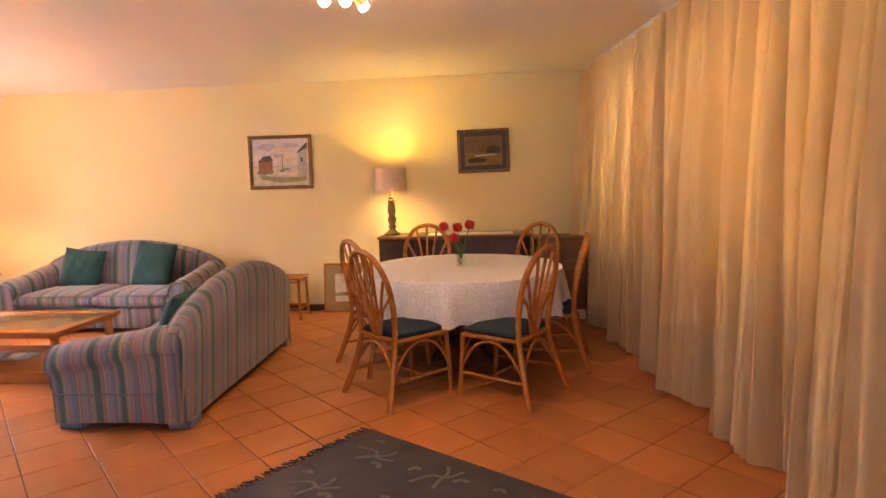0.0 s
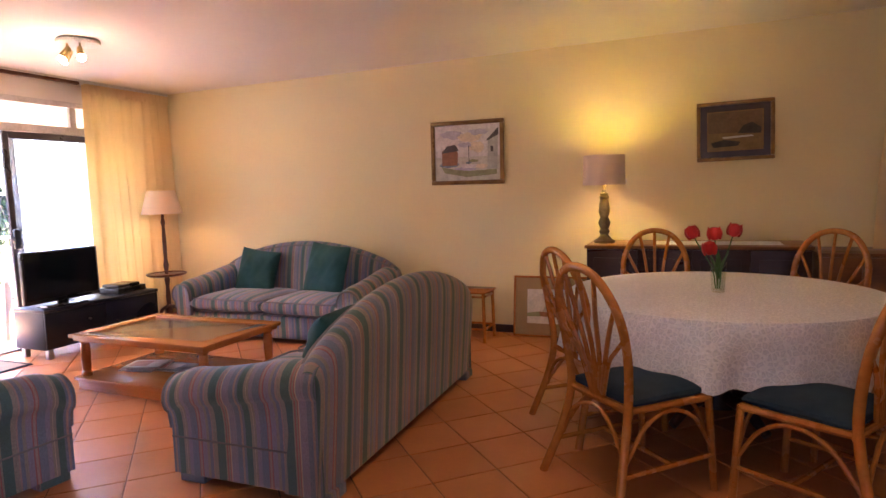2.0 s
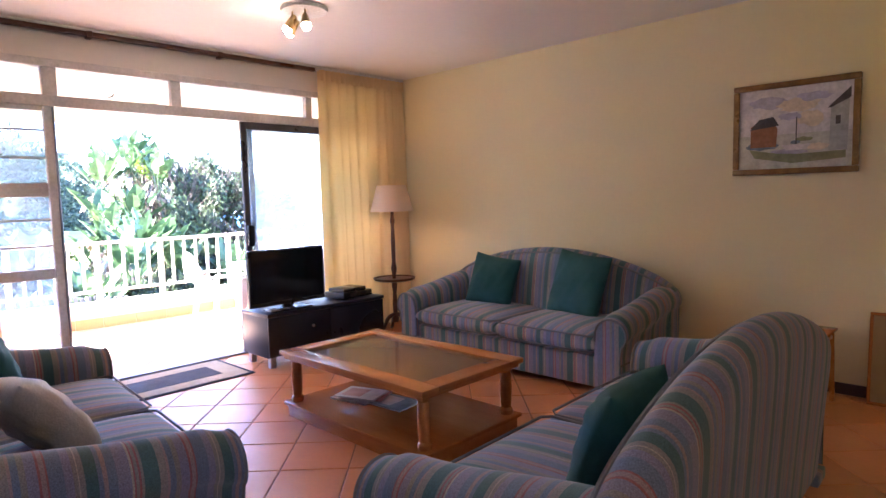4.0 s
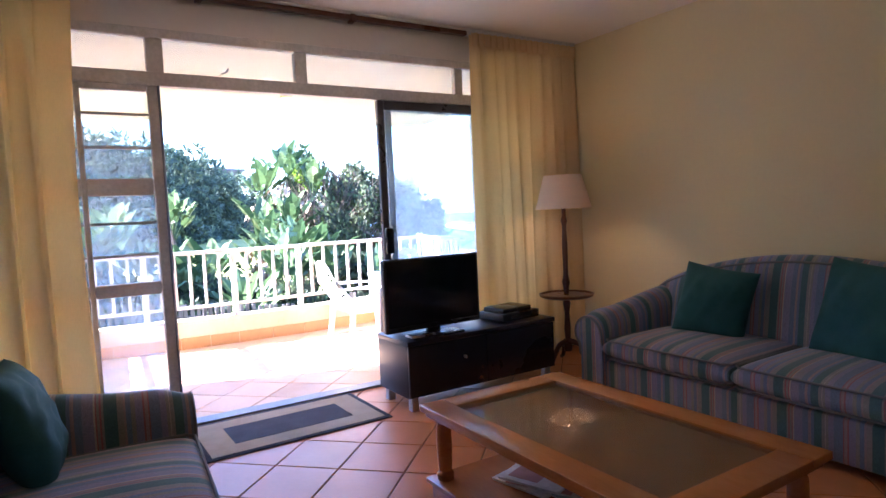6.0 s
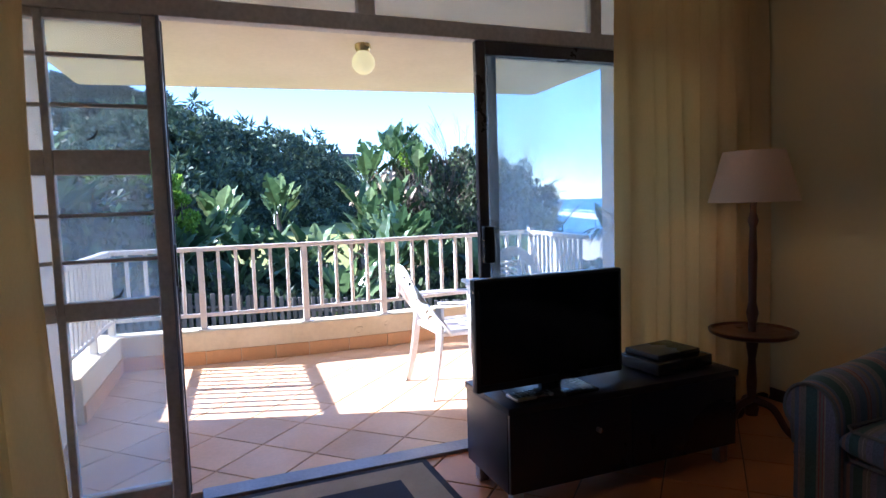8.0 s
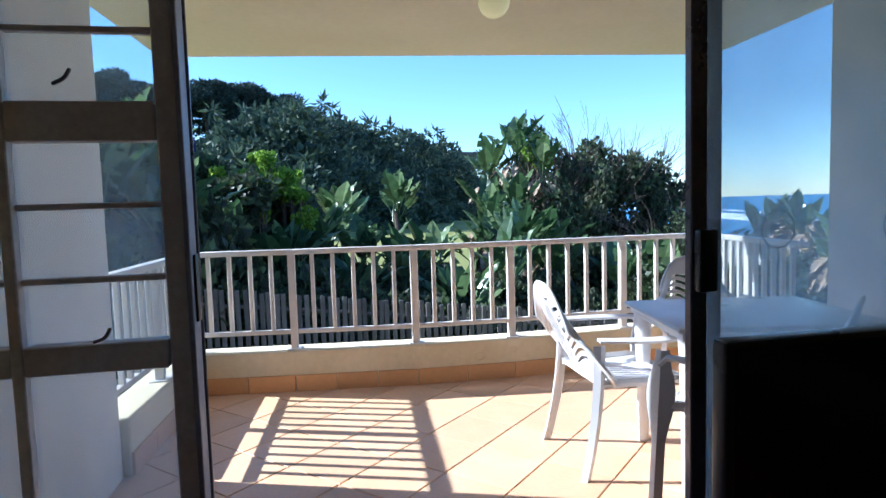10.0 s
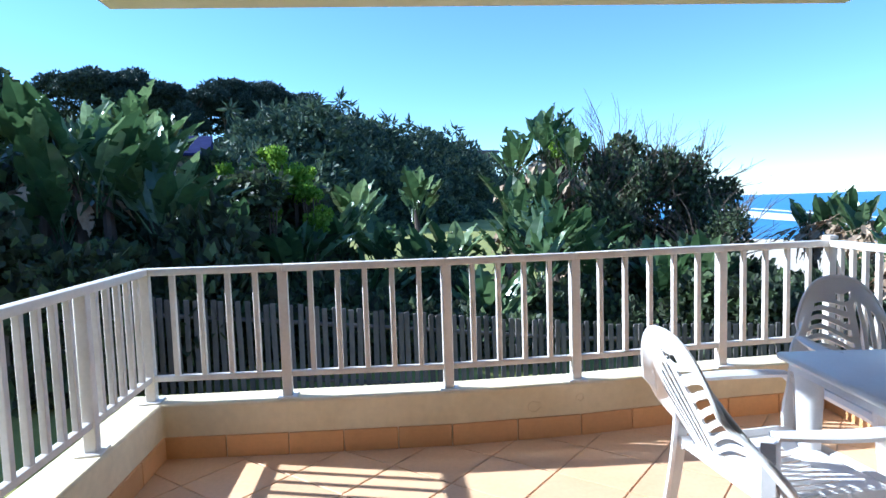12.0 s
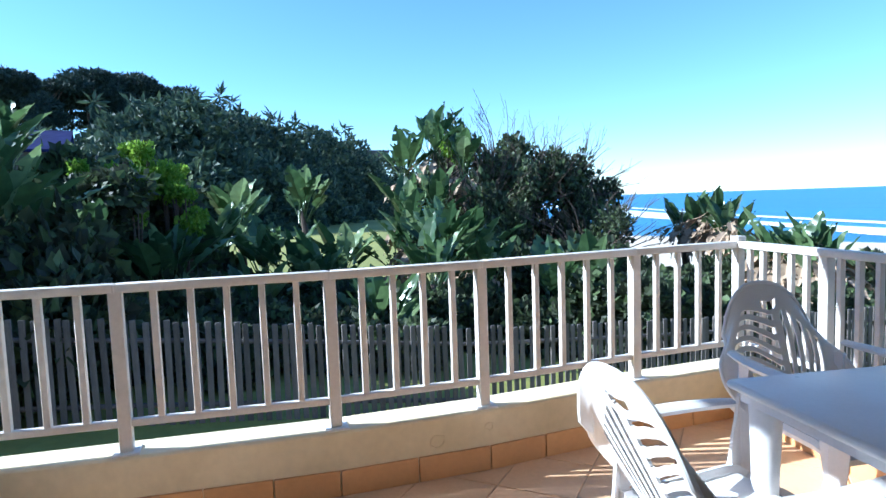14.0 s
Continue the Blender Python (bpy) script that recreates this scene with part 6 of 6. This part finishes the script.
def shrub(x, y, top, r, seed, crowns, label, twigs=0):
    g = ground_z(x, y)
    root = thing("shrub", label, "shrub", pose(x, y, g), "garden shrubs")
    zc = top - g - 0.8 * r
    part("branching_stem", shrub_stems(seed, max(0.6, zc), spread=r * 0.5), M_BARK, root)
    rc = random.Random(seed + 500)
    for k in range(20 if twigs else 9 if crowns is CROWN else 5):
        # leaf masses of uneven size, crowding lower down
        a, s = rc.uniform(0, 6.3), r * (rc.uniform(0.2, 0.42) if twigs else rc.uniform(0.32, 0.62))
        q = r * rc.uniform(0.15, 0.9 if twigs else 0.75)
        z = zc + 0.8 * r - s * 0.85 - (0 if k == 0 else rc.uniform(0.05, 1.5 if k < 5 else 2.3) * r)
        o = piece("crown", crowns[rc.randrange(len(crowns))], root, (q * math.cos(a), q * math.sin(a), max(0.3, z)), rc.uniform(0, 6.3))
        o.rotation_euler = (rc.uniform(-0.3, 0.3), rc.uniform(-0.3, 0.3), rc.uniform(0, 6.3))
        o.scale = (s, s, s * rc.uniform(0.9, 2.0 if twigs else 1.35))
    if twigs:
        bm = bmesh.new()
        rnd = random.Random(seed)
        for k in range(twigs):
            a, e = rnd.uniform(0, 6.3), rnd.uniform(0.1, 1.25)
            dv = Vector((math.cos(a) * math.cos(e), math.sin(a) * math.cos(e), math.sin(e)))
            p0 = Vector((0, 0, zc)) + dv * r * 0.4
            p1 = p0 + dv * r * rnd.uniform(0.5, 0.95) + Vector((0, 0, rnd.uniform(-0.1, 0.2)))
            tube(curve_points([p0, (p0 + p1) / 2 + Vector((0.1, 0.1, 0.08)), p1], 6), 0.018, 4, bm, r1=0.005)
            for j in range(3):
                q = p0 + (p1 - p0) * rnd.uniform(0.5, 0.9)
                tube([q, q + (dv + Vector((rnd.uniform(-0.8, 0.8), rnd.uniform(-0.8, 0.8), rnd.uniform(-0.1, 0.6)))) * 0.35], 0.008, 3, bm, r1=0.003)
        part("twig_tangle", bm, M_BARK, root, "bare grey twigs")
    return root


SHRUBS = [(-18.2, -7.4, 1.8, 2.2), (-18.9, -6.8, 1.7, 2.4), (-19.7, -5.9, 2.1, 2.4), (-20.8, -4.9, 1.8, 2.4), (-15.9, -6.4, 0.9, 1.8), (-16.2, -5.5, 0.8, 1.8), (-17.3, -4.7, 0.6, 1.8), (-18.9, -3.7, 0.5, 2.0), (-19.8, -0.9, 0.3, 1.6), (-19.0, -2.6, 0.4, 1.6)]
SHRUBS += [(-24.0, 5.9, 3.1, 2.4), (-21.8, 5.9, 2.1, 2.2), (-22.2, 7.2, 2.1, 2.0), (-19.2, 6.3, 1.2, 1.8), (-21.6, 4.0, 1.6, 2.0), (-24.7, 4.1, 2.3, 2.0), (-18.1, 4.3, 0.6, 1.8), (-17.3, 5.6, 0.6, 1.7), (-15.4, 4.7, 0.2, 1.6),
           (-15.9, 2.1, 0.3, 1.6), (-16.8, 0.9, 0.2, 1.5), (-15.7, 3.4, 0.1, 1.6), (-18.0, 8.0, 0.0, 1.9), (-17.2, 8.8, 0.0, 1.9)]
SHRUBS += [(-15.1, 9.1, -0.1, 1.7), (-13.9, 8.7, -0.3, 1.7), (-18.4, -8.4, 1.9, 2.4), (-15.3, -7.6, 1.2, 1.9), (-14.9, -0.9, -0.2, 1.3), (-14.9, -2.6, 0.0, 1.4), (-14.9, -4.2, 0.2, 1.4), (-14.7, -5.6, 0.5, 1.5), (-17.0, -1.2, 0.0, 1.6), (-15.5, 6.4, 0.0, 1.6), (-15.2, 12.0, -0.2, 1.8)]
for i, (x, y, t, r) in enumerate(SHRUBS):
    twiggy = y > 3.5 and t > 1.0
    shrub(x - (0.8 if y > -4.6 else -0.7), y, t - (-0.35 if y < -4.6 else 0.6 if y < 3 else -0.5 if t > 1.5 else 0.3), r, i, SPARSE if twiggy else CROWN, "twiggy dark shrub with bare branches" if twiggy else "dense dark green garden shrub", 44 if twiggy else 0)
# unseen tall shrubs, added past the garden's upper end to cast shade over it
for i, (x, y, t, r) in enumerate([(-13.8, -11.2, 4.2, 1.7), (-15.6, -11.6, 4.8, 1.8), (-17.4, -11.8, 5.0, 1.9), (-19.4, -12.0, 5.0, 2.0), (-14.6, -12.8, 5.0, 1.9), (-16.6, -13.4, 5.4, 2.0), (-21.5, -12.6, 5.0, 2.0)]):
    shrub(x, y, t, r, i + 90, CROWN, "dense dark green garden shrub")
for i, (x, y, t, r) in enumerate([(-18.8, -5.0, 2.3, 0.8), (-19.4, -4.5, 2.7, 0.7), (-19.6, -4.0, 2.35, 0.75), (-23.9, 3.6, 3.4, 0.8), (-18.6, -4.5, 1.9, 0.6), (-19.2, -3.7, 1.9, 0.6), (-18.9, -5.3, 1.8, 0.6)]):
    shrub(x + 0.5, y, t - 0.1, r * 0.75, i + 60, LIMEC, "bright yellow-green leafy shrub in sun")

# wooded hill
WOODS = [(-71.1, -26.0, 8.6), (-74.1, -23.1, 9.2), (-78.0, -20.1, 9.4), (-81.8, -16.4, 10.3), (-74.5, -11.0, 11.2), (-72.8, -7.8, 12.5), (-79.9, -5.7, 13.0), (-87.0, -2.3, 12.6), (-89.8, 1.5, 12.4), (-96.6, 5.2, 11.9), (-102.1, 10.2, 12.5), (-108.4, 15.0, 12.5), (-122.4, 21.8, 10.3), (-131.1, 28.5, 10.1)]
WOODS += [(-71.0, -3.8, 5.9), (-76.9, 0.0, 5.6), (-84.5, 5.4, 5.9), (-98.7, 12.2, 5.8), (-112.6, 19.6, 5.3), (-66.8, -7.6, 6.2), (-73.3, -31.9, 9.6), (-68.5, -37.7, 10.0), (-65.0, -14.0, 6.0), (-63.0, -20.0, 6.0), (-62.0, -27.0, 6.5), (-92.0, 8.0, 1.5), (-80.0, 4.0, 1.0), (-106.0, 17.5, 1.5), (-120, 25, 2.0)]
vs, fs, k0 = [], [], 0
for i, (x, y, t) in enumerate(WOODS):
    rad = 5.5 if t > 3 else 4.0
    for j, (dx, dy, dz) in enumerate(((0, 0, 0), (-2.5, 3.0, -3.5), (2.0, -3.2, -4.0))):
        v, f = leaf_cloud(2100, rad, 0.8, 300 + i * 3 + j, 0.85, 0.75, 0.3)
        vs.append(v + np.array([x + dx, y + dy, t - rad * 0.8 + dz]))
        fs.append(f + k0)
        k0 += len(v)
    rg = np.random.default_rng(900 + i)
    for j in range(6):
        # spiky heads that stand out of the crowns
        v, f = leaf_cloud(22, 0.3, 1.3, 700 + i * 5 + j, 1.0, 0.2, 0.13)
        vs.append(v + np.array([x + rg.uniform(-4, 4), y + rg.uniform(-4.5, 4.5), t + rg.uniform(-1.6, 0.5)]))
        fs.append(f + k0)
        k0 += len(v)
o = new("woodland", cloud_mesh("woodland", np.concatenate(vs), np.concatenate(fs), M_WOOD))
tagged(o, "dense dark green coastal woodland on a hillside", "woodland", kind="stuff")


def pine(x, y, top, seed):
    g = ground_z(x, y)
    rnd = random.Random(seed)
    root = thing("pine_tree", "dark flat-topped pine on the hill", "tree", pose(x, y, g), "hilltop pines")
    h = top - g
    bm = tube(curve_points([(0, 0, -0.5), (0.4, 0.3, h * 0.4), (0.1, -0.3, h * 0.85)], 10), 0.4, 8, r1=0.18)
    part("trunk", bm, M_BARK, root)
    v_all, f_all, k0 = [], [], 0
    limbs = bmesh.new()
    for k in range(22):
        a, r = rnd.uniform(0, 6.3), rnd.uniform(0.8, 5.2)
        c = (r * math.cos(a), r * math.sin(a), h - 1.4 - 0.5 * r + (rnd.uniform(-1.8, 0.2) if k < 12 else rnd.uniform(-6.0, -1.5)))
        tube(curve_points([(0.2, 0, h * 0.6), (c[0] * 0.5, c[1] * 0.5, h * 0.72), c], 8), 0.14, 5, limbs, r1=0.05)
        v, f = leaf_cloud(1100, rnd.uniform(1.8, 2.6), 0.5, seed * 20 + k, 0.55, 0.4, 0.2)
        v_all.append(v + np.array(c)), f_all.append(f + k0)
        k0 += len(v)
    part("branchwork", limbs, M_BARK, root)
    piece("crown", cloud_mesh("crown", np.concatenate(v_all), np.concatenate(f_all), M_PINELEAF), root, (0, 0, 0))


for i, (x, y, t) in enumerate([(-92.7, -30.6, 21.0), (-97.5, -27.5, 20.4), (-91.5, -19.0, 19.6), (-96.1, -14.6, 20.3), (-100.7, -10.1, 19.3), (-90.5, -35.4, 21.4)]):
    pine(x, y, t, i + 1)

# far buildings and the lawn's edge
M_DARKWALL = mat("dark_far_wall", (0.10, 0.095, 0.10), (0.07, 0.065, 0.07), 0.7, big=0.5, small=5)
hs = thing("house", "low house with a blue roof among bushes", "house", pose(-61.0, -17.9, 2.8, 0, 0, 8))
part("wall", box(-2.2, 2.2, -2.8, 2.8, -4.0, 3.0), M_DARKWALL, hs)
part("roof", prism([(-2.8, -3.3), (2.8, -3.3), (2.8, 3.3), (-2.8, 3.3)], 3.0, [5.2, 3.2, 3.2, 5.2]), M_ROOF, hs, "blue sheet roof")
for y in (-1.5, 0.6):
    w = part("window", box(2.2, 2.26, y - 0.5, y + 0.5, 0.6, 1.8), M_WHITEPAINT, hs)
    part("pane", box(2.26, 2.28, y - 0.42, y + 0.42, 0.68, 1.72), M_SCREEN, w)
fb = thing("apartment_building", "dark flat-roofed building behind the trees", "building", pose(-151.6, 26.0, 6.0, 0, 0, 10))
part("wall", box(-4, 4, -7, 5, -8.0, 6.6), M_DARKWALL, fb)
part("roof", box(-5, 5, -8, 6.5, 6.6, 7.3), M_DARKWALL, fb, "flat overhanging roof")
for y in (-5, -2, 1, 3.6):
    w = part("window", box(4.0, 4.1, y - 0.8, y + 0.8, 3.4, 5.4), M_WHITEPAINT, fb)
    part("pane", box(4.1, 4.14, y - 0.7, y + 0.7, 3.5, 5.3), M_SCREEN, w)
gz = ground_z(-122, 19.7)
pool = thing("swimming_pool", "pale blue pool edge beyond the lawn", "pool", pose(-124.0, 19.0, gz))
part("coping", box(-3, 3, -9, 9, -0.3, 0.35, 0.1), M_WHITEPAINT, pool)
M_POOL = mat("pool_water", (0.10, 0.32, 0.45), (0.08, 0.26, 0.4), 0.1, big=1, small=8)
part("pool_water", box(-2.6, 2.6, -8.6, 8.6, 0.35, 0.37), M_POOL, pool)
rb = thing("red_lounger", "small red lounger on the distant lawn", "lounger", pose(-119.5, 19.6, ground_z(-119.5, 19.6) + 0.02, 0, 0, 80))
part("seat", box(-0.9, 0.9, -0.5, 0.5, 0.25, 0.4, 0.04), M_RED, rb)
part("backrest", prism([(-0.9, -0.5), (-0.6, -0.5), (-0.6, 0.5), (-0.9, 0.5)], 0.4, 1.0), M_RED, rb)
for x in (-0.8, 0.8):
    part("leg", box(x - 0.05, x + 0.05, -0.45, 0.45, -0.1, 0.25), M_RED, rb)

# ---- floor tiles ----
TILE, JOINT = 0.345, 0.007


def tile_mesh(poly, material, h=0.006):
    bm = bmesh.new()
    lo = [bm.verts.new((x, y, -h)) for x, y in poly]
    cx, cy = sum(p[0] for p in poly) / len(poly), sum(p[1] for p in poly) / len(poly)
    mid = [bm.verts.new((x, y, -0.002)) for x, y in poly]
    up = []
    for x, y in poly:
        d = max(0.01, math.hypot(x - cx, y - cy))
        k = max(0, 1 - 0.004 / d)
        up.append(bm.verts.new((cx + (x - cx) * k, cy + (y - cy) * k, 0)))
    n = len(poly)
    for a, b in ((lo, mid), (mid, up)):
        for i in range(n):
            bm.faces.new((a[i], a[(i + 1) % n], b[(i + 1) % n], b[i]))
    bm.faces.new(up)
    return mesh_of("tile", bm, material, False)


def lay(parent, x0, x1, y0, y1, ox, oy, material, near, edge=None):
    """Diagonal tiles over a rectangle; the stretch named by near() becomes parts, the rest one mesh."""
    c = math.sqrt(0.5)
    half = (TILE - JOINT) / 2
    square = [(c * (a - b) * half, c * (a + b) * half) for a, b in ((-1, -1), (1, -1), (1, 1), (-1, 1))]
    full = tile_mesh(square, material)
    rest = bmesh.new()
    count = 0
    for i in range(-60, 60):
        for j in range(-60, 60):
            px, py = ox + c * (i - j) * TILE, oy + c * (i + j) * TILE
            if not (x0 - 0.3 < px < x1 + 0.3 and y0 - 0.3 < py < y1 + 0.3):
                continue
            poly = [(px + x, py + y) for x, y in square]
            cut = clip_poly(poly, x0, x1, y0, y1)
            if edge:
                cut = edge(cut)
            if len(cut) < 3:
                continue
            area = abs(sum(cut[k - 1][0] * cut[k][1] - cut[k][0] * cut[k - 1][1] for k in range(len(cut)))) / 2
            if area < 0.004:
                continue
            if near(px, py):
                if area > 0.995 * (2 * half) ** 2:
                    piece("tile", full, parent, (px, py, 0))
                else:
                    piece("tile", tile_mesh([(x - px, y - py) for x, y in cut], material), parent, (px, py, 0))
                count += 1
            else:
                a = [rest.verts.new((x, y, 0)) for x, y in cut]
                b = [rest.verts.new((x, y, -0.006)) for x, y in cut]
                rest.faces.new(a)
                for k in range(len(a)):
                    rest.faces.new((a[k - 1], a[k], b[k], b[k - 1]))
    if rest.faces:
        o = part("tiles", rest, material, parent)
        tagged(o, kind="stuff")
    else:
        rest.free()


lay(bpy.data.objects["floor"], XW + 0.06, 2.2, -8.6, -0.014, -5.09, -2.81, M_TILE, lambda x, y: -4.75 < y < -0.6 and x < 1.75)
lay(bpy.data.objects["balcony_floor"], -8.62, XW - 0.06, -3.95, -0.2, -7.3, -2.5, M_OUTTILE, lambda x, y: True)

# skirting tiles along the parapet's foot
for a, b in zip([(-7.39, -3.955)] + inner, inner + [(-7.39, -0.36)]):
    L = math.hypot(b[0] - a[0], b[1] - a[1])
    n = max(1, round(L / 0.33))
    h = heading(a, b)
    me = mesh_of("skirting_tile", box(-L / n / 2 + 0.003, L / n / 2 - 0.003, -0.012, 0.012, 0.0, 0.112, 0.002, 1), M_SKIRTTILE)
    for k in range(n):
        f = (k + 0.5) / n
        piece("skirting_tile", me, parapet, (a[0] + (b[0] - a[0]) * f, a[1] + (b[1] - a[1]) * f, 0.0), h)
